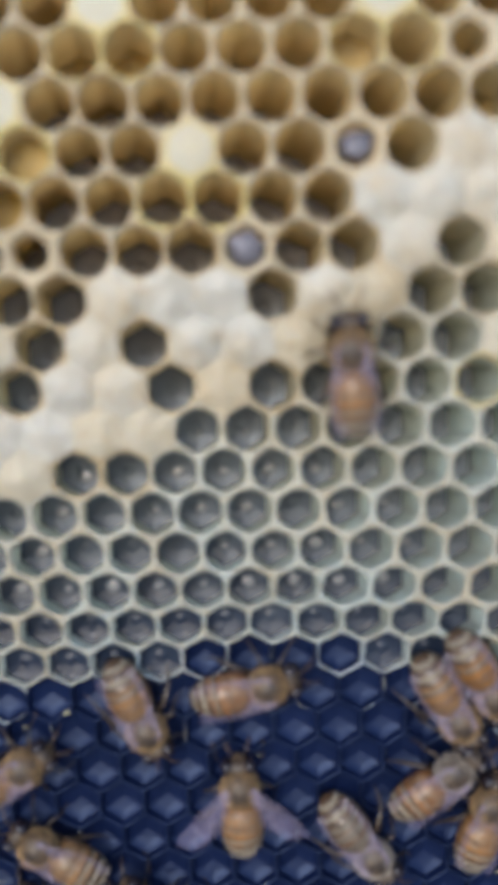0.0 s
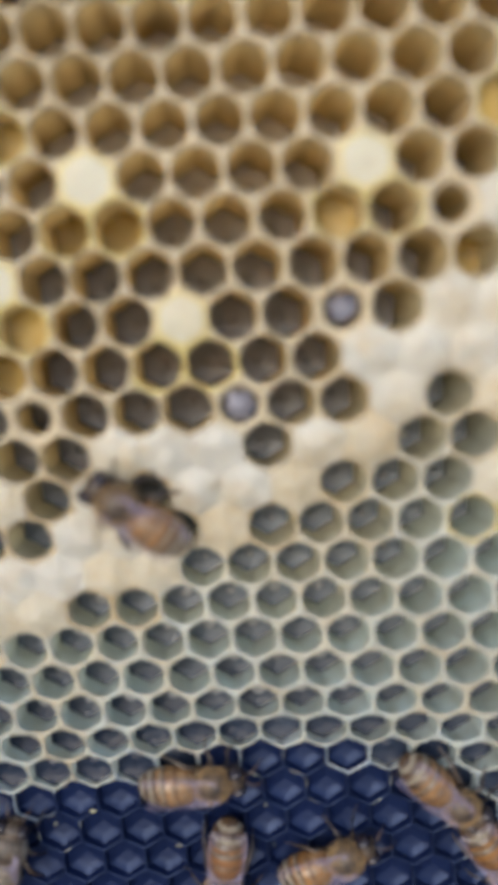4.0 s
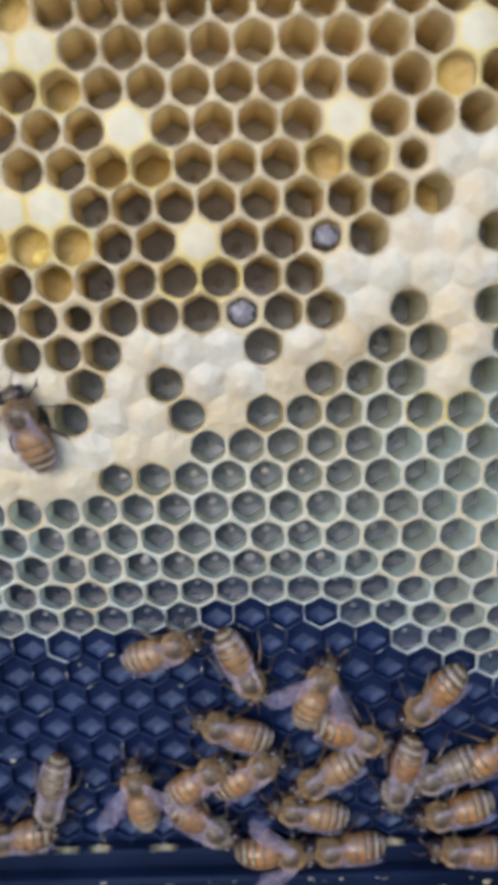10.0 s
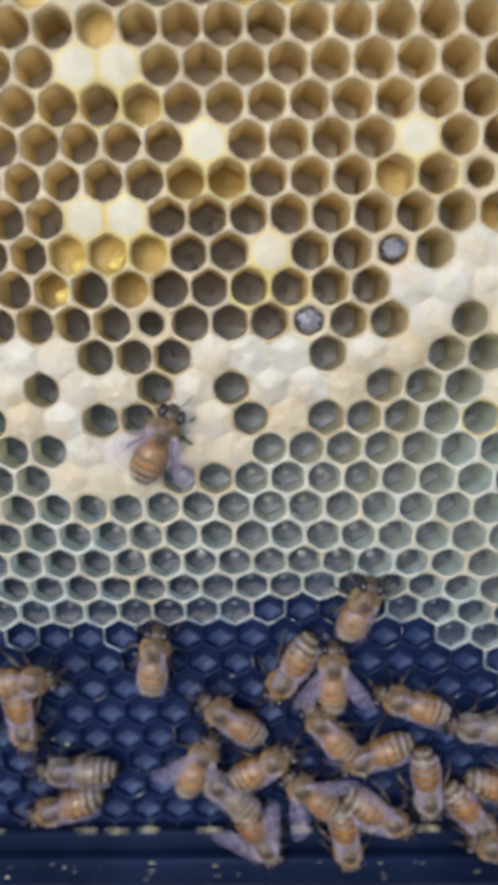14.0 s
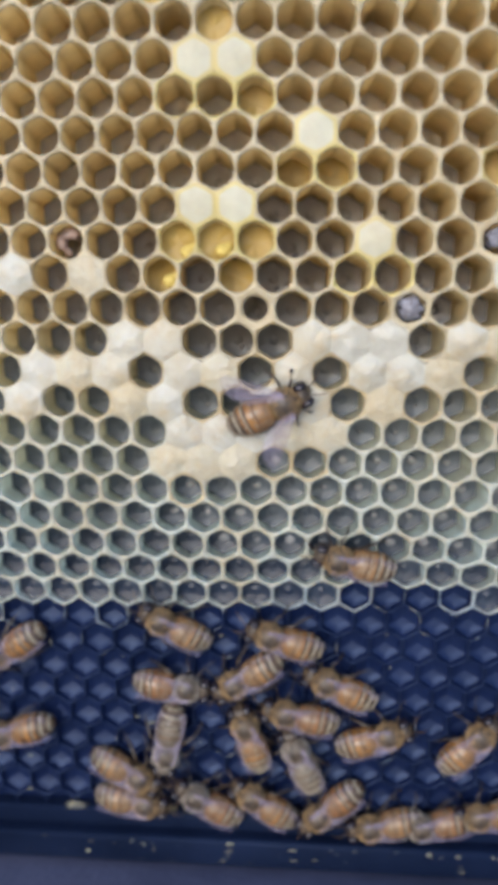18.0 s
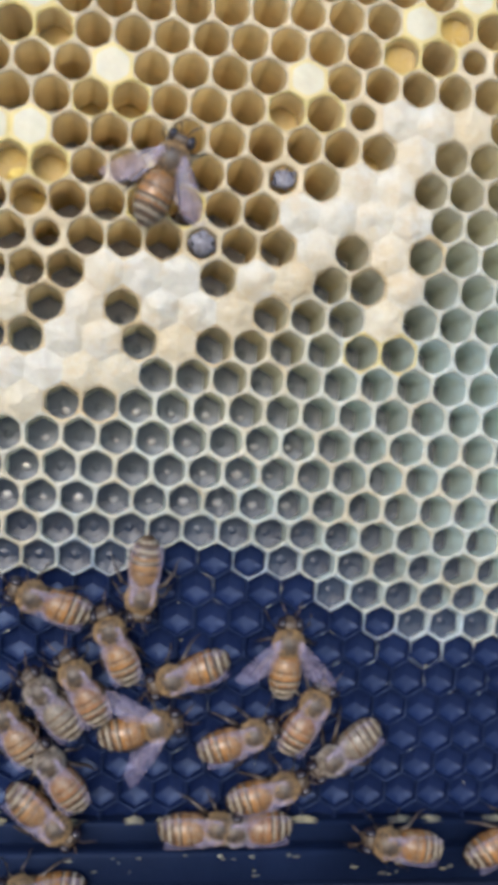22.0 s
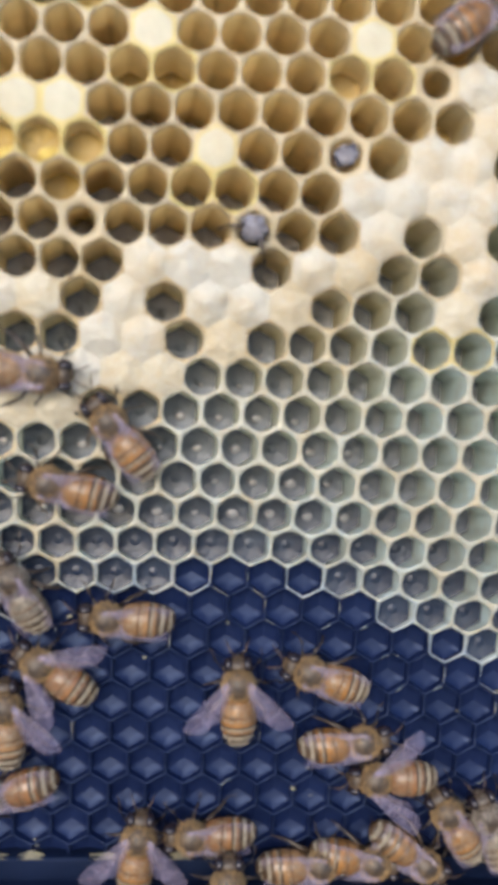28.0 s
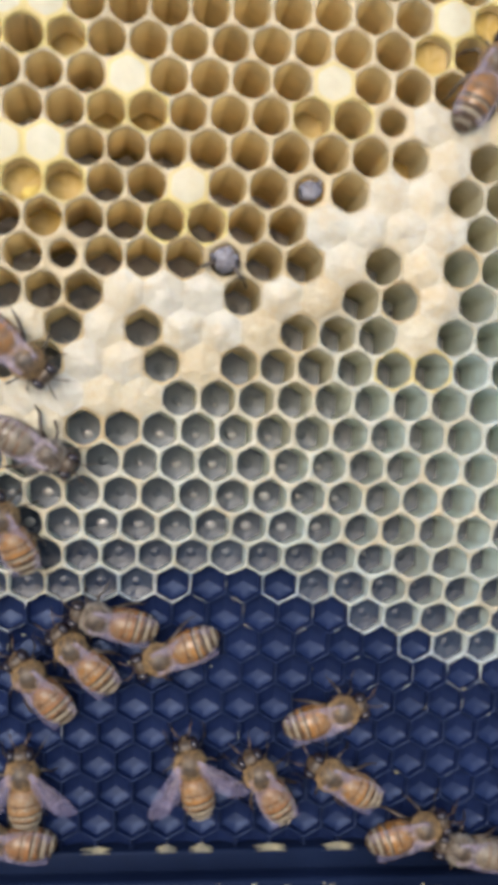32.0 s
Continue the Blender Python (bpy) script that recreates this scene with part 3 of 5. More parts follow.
for c, j, dx, dz in ((-8, 0, 0.7, -1.3), (-10, 0, 1.3, -1.5), (-11, -1, 1.4, -0.9)):
    b = Build()
    p = root(c, j).lerp(mouth(c, j), 0.82) + Vector((dx, 0, dz))
    b.blob(p, (1.2, 1.0, 1.0), 12, 8, 0, 0.0)
    b.blob(p + Vector((0.7, 0.3, 0.5)), (0.8, 0.9, 0.8), 10, 6)
    part("pollen_lump", to_metres(b).done("pollen_lump", [POLLEN]), comb, "crumbly bright yellow pollen lump")
b = Build()
p = root(-16, 0).lerp(mouth(-16, 0), 0.6)
b.tube([p + Vector((1.5 * math.cos(q), 0, 1.5 * math.sin(q))) for q in [0.3 + 0.55 * s for s in range(9)]], [0.5, 0.75, 0.9, 0.95, 0.95, 0.95, 0.9, 0.75, 0.5], 9)
part("larva", to_metres(b).done("larva", [LARVA]), comb, "curled pinkish larva in its cell")

# ---- bees: y towards the head, z off the comb, feet at z = 0 ----
BODY = 1.11
AHEAD = 0.85  # the body's middle lies on the origin


def shifted(b):
    b.v = [(v + Vector((0, AHEAD, 0))) * MM * BODY for v in b.v]
    return b


def hairs(b, centre, radii, count, length, rnd, top=-0.35, mat=0, bald=2.0):
    """Short tapering hairs standing on an ellipsoid."""
    c = Vector(centre)
    for _ in range(count):
        while True:
            d = Vector((rnd.gauss(0, 1), rnd.gauss(0, 1), rnd.gauss(0, 1))).normalized()
            if top < d.z < bald + rnd.gauss(0, 0.10) + 0.10 * d.y:
                break
        p = c + Vector((d.x * radii[0], d.y * radii[1], d.z * radii[2])) * 0.97
        tip = p + (d + Vector((rnd.uniform(-0.4, 0.4), rnd.uniform(-0.8, 0.2), rnd.uniform(-0.3, 0.3)))).normalized() * length * rnd.uniform(0.6, 1.2)
        u = d.orthogonal().normalized() * 0.05
        w = d.cross(u)
        b.add([p + u, p - u * 0.5 + w * 0.9, p - u * 0.5 - w * 0.9, tip], [(0, 1, 3), (1, 2, 3), (2, 0, 3)], mat)


def wing(length, width, skin):
    """A membrane with veins, root at the origin, tip towards -y, trailing edge towards -x."""
    b, n = Build(), 12
    front, back = [], []
    for k in range(n + 1):
        s = k / n
        tip = 1.0 if s < 0.72 else math.sqrt(max(0.0, 1 - ((s - 0.72) / 0.285) ** 2))
        grow = 0.20 + 0.80 * min(1.0, s / 0.72) ** 0.85
        lead = width * (0.12 + 0.10 * math.sin(math.pi * s)) * tip
        trail = -width * 0.80 * grow * tip
        z = 0.10 * math.sin(7 * s)
        front.append(Vector((lead, -length * s, z)))
        back.append(Vector((trail, -length * (s * 0.985), z - 0.12)))
    mid = [(p + q) / 2 + Vector((0, 0, 0.12)) for p, q in zip(front, back)]
    for dz in (0.0, -0.02):
        vs = [p + Vector((0, 0, dz)) for row in (front, mid, back) for p in row]
        m = n + 1
        b.add(vs, [(r * m + k, r * m + k + 1, (r + 1) * m + k + 1, (r + 1) * m + k) for r in range(2) for k in range(n)], 0)
    for u0, u1, s1 in ((0.0, 0.0, 1.0), (0.12, 0.3, 0.8), (0.4, 0.5, 0.9), (0.7, 0.8, 0.7)):
        pts = []
        for k in range(8):
            s = s1 * k / 7
            i = min(n - 1, int(s * n))
            f = s * n - i
            p, q = front[i].lerp(front[i + 1], f), back[i].lerp(back[i + 1], f)
            pts.append(p.lerp(q, u0 + (u1 - u0) * k / 7) + Vector((0, 0, 0.07)))
        b.tube(pts, [0.042 - 0.003 * k for k in range(8)], 4, 1)
    for s, u0, u1 in ((0.45, 0.15, 0.45), (0.6, 0.3, 0.8), (0.72, 0.05, 0.4)):
        i = int(s * n)
        b.tube([front[i].lerp(back[i], u) + Vector((0, 0, 0.07)) for u in (u0, (u0 + u1) / 2, u1)], [0.03] * 3, 4, 1)
    b.v = [v * MM * BODY for v in b.v]
    return b.done("wing", [skin, VEIN])


FORE, HIND = wing(8.6, 2.7, WING), wing(5.8, 2.0, WING)


def wing_pose(name, side, spread):
    """A wing on its bee: folded back at 0, held well apart at 1."""
    fore = name == "forewing"
    root = Vector((1.15 * side, (2.3 if fore else 1.7) + AHEAD, 4.2 if fore else 4.0)) * MM * BODY
    out = 5 + 39 * spread - (0 if fore else 7)
    m = Matrix.Translation(root) @ pose(0, 0, 0, 8 - 4 * spread, 0, side * out)
    return m if side > 0 else m @ pose(0, 0, 0, 0, 180, 0)


def make_bee(label, warm, margin, fuzz, seed):
    rnd = random.Random(seed)
    bee = tagged(new("honey_bee"), label, "bee", group="bees on the comb")
    bee.rotation_mode = "QUATERNION"
    b = Build()
    b.blob((0, 1.7, 2.7), (2.0, 2.05, 1.75), 16, 10)
    b.blob((0, -0.35, 2.4), (0.6, 0.7, 0.6), 8, 5)
    thorax = part("thorax", shifted(b).done("thorax", [THORAX]), bee)
    b = Build()
    hairs(b, (0, 1.7, 2.7), (2.0, 2.05, 1.75), 900, 0.6, rnd, -0.35, 0, 0.80)
    part("hair", shifted(b).done("hair", [fuzz]), thorax, "short downy hair")
    # head
    b = Build()
    b.blob((0, 4.2, 2.35), (1.7, 0.95, 1.35), 14, 8)
    b.blob((0, 4.85, 1.6), (0.7, 0.5, 0.6), 8, 5)
    hairs(b, (0, 4.2, 2.3), (1.6, 0.9, 1.3), 120, 0.35, rnd, -0.2, 1)
    head = part("head", shifted(b).done("head", [THORAX, fuzz]), bee)
    for s in (-1, 1):
        b = Build()
        b.blob((1.2 * s, 4.4, 2.75), (0.66, 0.95, 1.1), 10, 8)
        part("eye", shifted(b).done("eye", [EYE]), head, "glossy black compound eye")
        b = Build()
        b.tube([(0.4 * s, 5.1, 2.5), (0.75 * s, 5.9, 2.9), (0.95 * s, 6.2, 2.85), (1.3 * s, 6.9, 2.3), (1.6 * s, 7.5, 1.7)], [0.09, 0.08, 0.09, 0.1, 0.07], 6)
        part("antenna", shifted(b).done("antenna", [BROWN]), head)
    # abdomen: five overlapping plates
    edge = [(-0.1, 1.35), (-0.9, 1.95), (-2.3, 2.18), (-3.7, 2.18), (-4.9, 1.95), (-6.0, 1.45), (-6.8, 0.55)]
    core = Build()
    rings = []
    for y, r in edge:
        rings.append([Vector((0.93 * r * math.cos(q), y, 2.25 - 0.045 * (y + 0.5) ** 2 * 0.5 + 0.86 * r * math.sin(q))) for q in [math.tau * k / 16 for k in range(16)]])
    core.rings(rings, [0] * 6, True, True)
    abdomen = part("abdomen", shifted(core).done("abdomen", [BROWN]), bee)
    tints = ((warm, 0.92), (warm, 0.82), (warm, 0.76), (warm, 0.60), (BROWN, 0.5), (BROWN, 0.6))
    for k in range(6):
        (y0, r0), (y1, r1) = edge[k], edge[k + 1]
        col, share = tints[k]
        b, rings = Build(), []
        for s, lift in ((0.0, 0.02), (0.22, 0.06), (share, 0.08), (share + 0.06, 0.10), (1.0, 0.10), (1.05, 0.0)):
            y, r = y0 + (y1 - y0) * s, r0 + (r1 - r0) * min(1, s)
            r += lift + 0.10 * math.sin(math.pi * min(1, s))
            zc = 2.25 - 0.045 * (y + 0.5) ** 2 * 0.5
            rings.append([Vector((r * math.cos(q), y, zc + 0.92 * r * math.sin(q))) for q in [math.tau * m / 18 for m in range(18)]])
        b.rings(rings, [2 if k > 2 else 0, 2 if k > 3 else 0, 1, 1, 1])
        for _ in range(90 if k > 1 else 150):
            q = rnd.uniform(0.15, math.pi - 0.15)
            s = rnd.uniform(0.0, 0.3) if k > 1 else rnd.uniform(0, 0.8)
            y, r = y0 + (y1 - y0) * s, r0 + (r1 - r0) * s + 0.1
            p = Vector((r * math.cos(q), y, 2.25 - 0.0225 * (y + 0.5) ** 2 + 0.92 * r * math.sin(q)))
            d = Vector((math.cos(q), -1.6, math.sin(q))).normalized() * rnd.uniform(0.25, 0.5)
            w = Vector((-math.sin(q), 0, math.cos(q))) * 0.04
            b.add([p - w, p + w, p + d], [(0, 1, 2)], 2)
        plate = shifted(b).done("tergite", [col, RUSSET if k < 2 else margin if k < 4 else BROWN, HAIRY])
        part("tergite", plate, abdomen, "amber plate with a dark margin" if col is not BROWN else "dark plate with a pale hair band")
    # legs
    for s in (-1, 1):
        for name, pts in (
            ("front_leg", [(0.9, 2.7, 1.6), (2.0, 3.6, 2.0), (2.7, 4.3, 1.2), (3.1, 5.0, 0.2), (3.3, 5.6, 0.05)]),
            ("middle_leg", [(1.1, 1.6, 1.5), (2.9, 1.8, 2.2), (3.8, 1.3, 1.2), (4.3, 0.8, 0.2), (4.7, 0.5, 0.05)]),
            ("hind_leg", [(1.1, 0.5, 1.5), (2.6, -0.9, 2.3), (3.4, -2.3, 1.3), (3.7, -3.5, 0.25), (3.9, -4.3, 0.05)]),
        ):
            b = Build()
            wide = 1.35 if name == "hind_leg" else 1.0
            b.tube([Vector((x * s + rnd.uniform(-0.25, 0.25), y + rnd.uniform(-0.3, 0.3), z)) for x, y, z in pts], [0.22 * wide, 0.2 * wide, 0.17 * wide, 0.09, 0.05], 6)
            part(name, shifted(b).done(name, [LEG]), bee)
    for s in (-1, 1):
        for name, me in (("forewing", FORE), ("hindwing", HIND)):
            part(name, me, bee, "", wing_pose(name, s, 0.0))
    return bee


KINDS = (
    ("honey bee with amber bands and tan downy thorax", AMBER, BROWN, FUZZ),
    ("ochre honey bee with dark striped abdomen tip", OCHRE, BROWN, FUZZ),
    ("greyish honey bee with pale bands on a dark abdomen", ASH, BROWN, GREYFUZZ),
    ("dark brown honey bee with narrow pale hair bands", UMBER, BROWN, GREYFUZZ),
    ("umber honey bee with brown downy thorax", UMBER, BROWN, FUZZ),
)
moulds, bees = {}, []
for k in range(31):
    kind = (0, 1, 4, 0, 2, 1, 0, 3, 0)[k % 9]
    label, warm, margin, fuzz = KINDS[kind]
    if kind not in moulds:
        moulds[kind] = make_bee(label, warm, margin, fuzz, 11 * kind + 3)
        bees.append(moulds[kind])
    else:
        bees.append(copy_thing(moulds[kind], Matrix()))

# two young bees gnawing their way out of their cells
youngs = []
for c, j, turn, big in ((6, 0, 20, 1.08), (2, -2, -15, 1.24)):
    young = tagged(new("emerging_bee"), "grey young bee with downy head gnawing out of its cell", "bee")
    b = Build()
    b.blob((0, 0, 0), (1.45 * big, 1.3 * big, 1.0 * big), 16, 10, 0, 0.45)
    hairs(b, (0, 0, 0), (1.4 * big, 1.25 * big, 1.0 * big), 90, 0.3, random.Random(c), 0.0, 1)
    head = part("head", to_metres(b).done("head", [PALE, GREYFUZZ]), young)
    for s in (-1, 1):
        b = Build()
        b.blob((1.1 * s * big, 0.1, 0.15), (0.38 * big, 0.75 * big, 0.55 * big), 10, 6)
        part("eye", to_metres(b).done("eye", [EYE]), head)
        b = Build()
        b.tube([(0.3 * s, 0.3, 0.95), (0.5 * s, 0.9, 1.3), (0.9 * s, 1.3, 1.2)], [0.1, 0.1, 0.08], 5)
        part("antenna", to_metres(b).done("antenna", [BROWN]), head)
    p = foot(c, j).lerp(mouth(c, j), 1.0) + Vector((0, 0.55, 0))
    legs = []
    for s in (-1, 1) if big > 1.2 else ():
        b = Build()
        b.tube([(1.0 * s, -0.5, -0.2), (1.7 * s, -1.0, 0.5), (2.6 * s, -1.7, 0.4), (3.4 * s, -2.4, -0.4), (3.7 * s, -2.9, -0.6)], [0.28, 0.32, 0.28, 0.2, 0.12], 6)
        legs.append(part("front_leg", to_metres(b).done("front_leg", [LEG]), young))
    youngs.append((young, p, turn, legs))


def peep(young, p, turn, legs, reach, rows):
    """A young bee in its cell: rows of seconds, how far it has come out and how far its head has turned."""
    for leg in legs:
        # tucked into the cell until it reaches over the rim
        tucked = Matrix.Translation((0, 1.2 * MM, -4.5 * MM)) @ pose(0, 0, 0, -35, 0, 0)
        walk(leg, [(0, tucked), (reach, tucked), (reach + 1.5, Matrix()), (32, Matrix())])
    walk(young, [(t, Matrix.Translation((p + Vector((0, 0.3 - out, 0))) * MM) @ pose(0, 0, 0, 90, 0, 0) @ pose(0, 0, 0, 0, 0, turn + a)) for t, out, a in rows])


def crawl(x, z, heading):
    """The pose of a bee at that place on the comb, its head turned to that angle from the right."""
    c, j = 2 * x / PITCH, z / ROW
    low = z < EDGE
    h = 4.2 if low else max(depth(c, j), 0.8)
    sx = (depth(c + 0.7, j) - depth(c - 0.7, j)) / (0.7 * PITCH)
    sz = 0 if low else (depth(c, j + 0.6) - depth(c, j - 0.6)) / (1.2 * ROW)
    up = Vector((sx * -0.8, -1, sz * -0.8)).normalized()
    a = radians(heading)
    ahead = Vector((math.cos(a), 0, math.sin(a)))
    ahead = (ahead - up * ahead.dot(up)).normalized()
    right = ahead.cross(up)
    m = Matrix((right, ahead, up)).transposed().to_4x4()
    m.translation = Vector((x, -h, z)) * MM
    return m


def steps(rows):
    """Poses from rows of seconds, place and heading, with a step between where a bee turns far."""
    out, last = [], None
    for t, x, z, a in rows:
        if last:
            t0, x0, z0, a0 = last
            a = a0 + (a - a0 + 180) % 360 - 180
            n = int(abs(a - a0) // 75) + 1
            for k in range(1, n):
                s = k / n
                out.append((t0 + (t - t0) * s, crawl(x0 + (x - x0) * s, z0 + (z - z0) * s, a0 + (a - a0) * s)))
        out.append((t, crawl(x, z, a)))
        last = t, x, z, a
    return out


def flutter(bee, rows):
    """Opens and folds a bee's four wings: rows of seconds and spread."""
    for ob in bee.children:
        name = ob.name.split(".")[0]
        if name in ("forewing", "hindwing"):
            side = 1 if ob.matrix_basis.translation.x > 0 else -1
            walk(ob, [(t, wing_pose(name, side, s)) for t, s in rows])


def gait(bee, rows):
    """Swings the six legs in turn as the bee walks; rows of seconds, place and heading."""
    way, beats = 0.0, []
    end = rows[-1][0]
    for k in range(int(end / 0.4) + 1):
        t = min(end, k * 0.4)
        i = max(n for n in range(len(rows)) if rows[n][0] <= t)
        n = min(i + 1, len(rows) - 1)
        span = max(rows[n][0] - rows[i][0], 0.1)
        speed = math.hypot(rows[n][1] - rows[i][1], rows[n][2] - rows[i][2]) / span + abs((rows[n][3] - rows[i][3] + 180) % 360 - 180) / span * 0.04
        way += min(speed, 9.0) * 0.4
        beats.append((t, way))
    if beats[-1][0] < end:
        beats.append((end, way))
    for ob in bee.children:
        name = ob.name.split(".")[0]
        if name.endswith("_leg"):
            hip = sum((v.co for v in ob.data.vertices[:6]), Vector()) / 6
            side = 1 if hip.x > 0 else -1
            turn = {"front_leg": 0.0, "middle_leg": math.pi, "hind_leg": 0.4}[name] + (math.pi if side < 0 else 0)
            walk(ob, [(t, Matrix.Translation(hip) @ pose(0, 0, 0, 0, 0, 11 * math.sin(turn + w * 1.1)) @ Matrix.Translation(-hip)) for t, w in beats])


def motions():
    rows = [(0, 16.8, -22.1, 94), (1, 3.2, -22.5, 180), (2, -3.2, -20.7, 130), (3, -4.1, -14.8, 100), (4, -5.7, -19.9, 136), (7, -26.2, -19.4, -175), (8, -27.5, -19.1, -157), (9, -28.6, -28.5, 105), (10, -23.6, -23.6, 106), (11, -24.1, -25.2, -46), (12, -19.5, -29.5, -63), (13, -17.8, -28, 32), (16, -12.2, -22.4, 77), (17, -11.3, -21.7, 47), (18, -13.8, -23.3, 28), (19, -11.3, -18.8, 40), (20, -7, -15.6, 23), (21, -3.8, -11.9, 70), (22, 0.2, -1.3, 66), (23, 3.1, -0.4, 19), (24, 10.5, 0.4, 8), (25, 18, 2.9, 19), (28, 32.3, 17.3, 37), (29, 30.3, 16.6, 64), (30, 31.6, 15.1, 29), (31, 38.1, 13.9, 81), (32, 39.5, 14.8, 63)]
    walk(bees[0], steps(rows))
    gait(bees[0], rows)
    rows = [(0, -8.2, -61.1, -67), (1, -9.7, -61.1, -94), (2, -10.5, -61.8, -144), (3, -6.2, -58.8, -91), (4, -3.7, -57, 5), (7, -1, -60.5, -47), (8, 1.3, -61.7, -31), (9, 5.8, -62.4, -25), (10, 3.6, -63.8, -64), (11, 4.9, -65.8, -88), (12, 4.5, -66.2, -86), (13, 5.3, -66.7, -96), (16, -0.3, -62.3, 175), (17, -7.9, -68.7, -170), (18, -17.3, -70.1, -149), (19, -20.4, -70.1, -164), (20, -18.2, -81.7, 131), (21, -18.2, -82, 135), (22, -18.7, -82.7, 123), (23, -15.4, -77.5, 126), (24, -10.3, -80, 146), (25, -17, -82, -179), (28, -25, -77.6, 93), (29, -24.3, -78.6, 101), (30, -24.1, -79.4, 100), (31, -24.4, -79, 115), (32, -21.4, -87.2, 94)]
    walk(bees[1], steps(rows))
    gait(bees[1], rows)
    rows = [(0, 4.6, -59.2, 14), (1, 0.3, -61.1, -25), (2, -1.5, -66.8, -120), (3, -1, -66.7, -134), (4, -0.2, -70.1, -99), (7, 4.5, -74.3, -142), (8, 1.3, -75.4, 163), (9, 1.7, -74.8, 155), (10, 2, -75.1, 158), (11, 0.6, -75.4, 160), (12, -1.3, -74.6, 137), (13, -3.2, -75.1, 138), (16, -10.4, -74.4, 158), (17, -8.1, -78.1, 172), (18, -8.5, -77.3, 166), (19, -9, -76.6, 155), (20, -9.2, -76.8, 121), (21, -9.3, -76.3, 130), (22, -8.5, -76.2, 119), (23, -7, -78.5, 119), (24, -1.5, -76.6, 132), (25, -11.1, -76.1, 120), (28, -18.4, -70.2, 146), (29, -19.3, -69.9, 130), (30, -19.4, -70.2, 131), (31, -19.2, -71.9, 130), (32, -18.9, -71.5, 129)]
    walk(bees[2], steps(rows))
    gait(bees[2], rows)
    rows = [(0, 3.8, -74.4, 92), (1, 5.1, -72.8, 83), (2, 9.4, -69.5, 74), (3, 11.3, -67.8, 57), (4, 12.7, -70.3, 24), (7, 14, -72.7, 48), (8, 14.5, -72.3, 40), (9, 14, -71.9, 57), (10, 15.1, -68.9, 68), (11, 14.7, -66.6, 90), (12, 14.4, -65.3, 95), (13, 16.2, -68.3, 83), (16, -10.7, -64.6, 137), (17, -12.3, -63.5, 160), (18, -11.2, -63.3, 160), (19, -11.7, -60.6, 131), (20, -13.1, -62.3, 157), (21, -13.7, -62.7, 161), (22, -14, -62.6, 158), (23, -14.9, -62.1, 175), (24, -14.6, -62.3, 175), (25, -15.2, -63.8, 141), (28, -16.7, -43, 166), (29, -21.1, -40.3, 165), (30, -16.8, -51.1, 101), (31, -22.6, -47.3, 156), (32, -22.8, -47.3, 113)]
    walk(bees[3], steps(rows))
    gait(bees[3], rows)
    rows = [(0, 18, -79.2, -53), (1, 19.2, -79.9, -68), (2, 23.2, -86.3, -87), (3, 20.7, -88.4, -88), (4, 29, -89, 90), (7, 35.7, -87.5, -178), (8, 32.8, -84.6, -135), (9, 30.1, -88, -137), (10, 35.6, -83.3, -156), (11, 40.3, -75.5, 135), (12, 43.4, -77.2, 155), (13, 33.7, -76.7, -173), (16, 41, -77, 124), (17, 41, -77, 123), (18, 38, -77, 124), (19, 38.6, -78.5, -73), (20, 42.9, -89.9, -60), (21, 38.1, -83.9, 171), (22, 33, -85.5, -144), (23, 38.7, -75.1, 11), (24, 49, -77, 165), (25, 46.4, -71.5, 171), (28, 45.8, -93.2, 112), (29, 50, -97, 126), (30, 44.2, -98.3, 178), (31, 53.1, -92.6, 22), (32, 48.5, -98, 168)]
    walk(bees[4], steps(rows))
    gait(bees[4], rows)
    rows = [(0, 28.9, -61.3, -60), (1, 27.6, -59.5, -61), (2, 27.9, -59.7, -59), (3, 28, -61.3, -68), (4, 28, -59.9, -42), (7, 25.3, -77.9, -127), (8, 21.1, -81.3, -138), (9, 18.8, -83.5, -162), (10, 16.8, -83.3, -151), (11, 18.9, -87.6, -82), (12, 18.1, -90.4, -80), (13, 20.2, -92.3, -58), (16, 13.9, -94.2, 33), (17, 8.1, -97.8, 2), (18, 6.2, -97.4, -170), (19, 10.8, -98.4, 0), (20, 10.8, -97.9, 0), (21, 11.6, -99.1, 7), (22, 10.4, -98.2, 6), (23, 10, -98.6, -9), (24, 12.4, -99, -5), (25, 12, -97.8, -9), (28, 17.6, -98.3, 7), (29, 11.8, -98.3, 171), (30, 56, -89, 97), (31, 62, -89, 99), (32, 62, -89, 96)]
    walk(bees[5], steps(rows))
    gait(bees[5], rows)
    rows = [(0, 32.6, -57.4, -60), (1, 33, -61.6, -71), (2, 40.8, -60.6, 101), (3, 35.1, -61.8, -63), (4, 34.4, -70.3, -59), (7, 33.7, -68, 160), (8, 31.5, -68.8, -179), (9, 33.6, -69.6, -150), (10, 33.5, -69.9, -135), (11, 31.5, -75.1, -98), (12, 27.3, -71.3, -177), (13, 20.8, -74.6, -163), (16, 30.7, -66.3, 57), (17, 26.9, -63.1, 170), (18, 35, -85, 52), (19, 42.3, -98.5, -180), (20, 41.9, -98, 177), (21, 41.4, -98.4, 179), (22, 42.2, -99.3, 170), (23, 40.2, -98.3, 150), (24, 40, -96.5, 136), (25, 39.4, -95.6, 122), (28, 40.2, -92.4, 124), (29, 37, -90.5, 118), (30, 35.1, -90, 130), (31, 29.8, -89.8, 142), (32, 27.2, -86.5, 149)]
    walk(bees[6], steps(rows))
    gait(bees[6], rows)
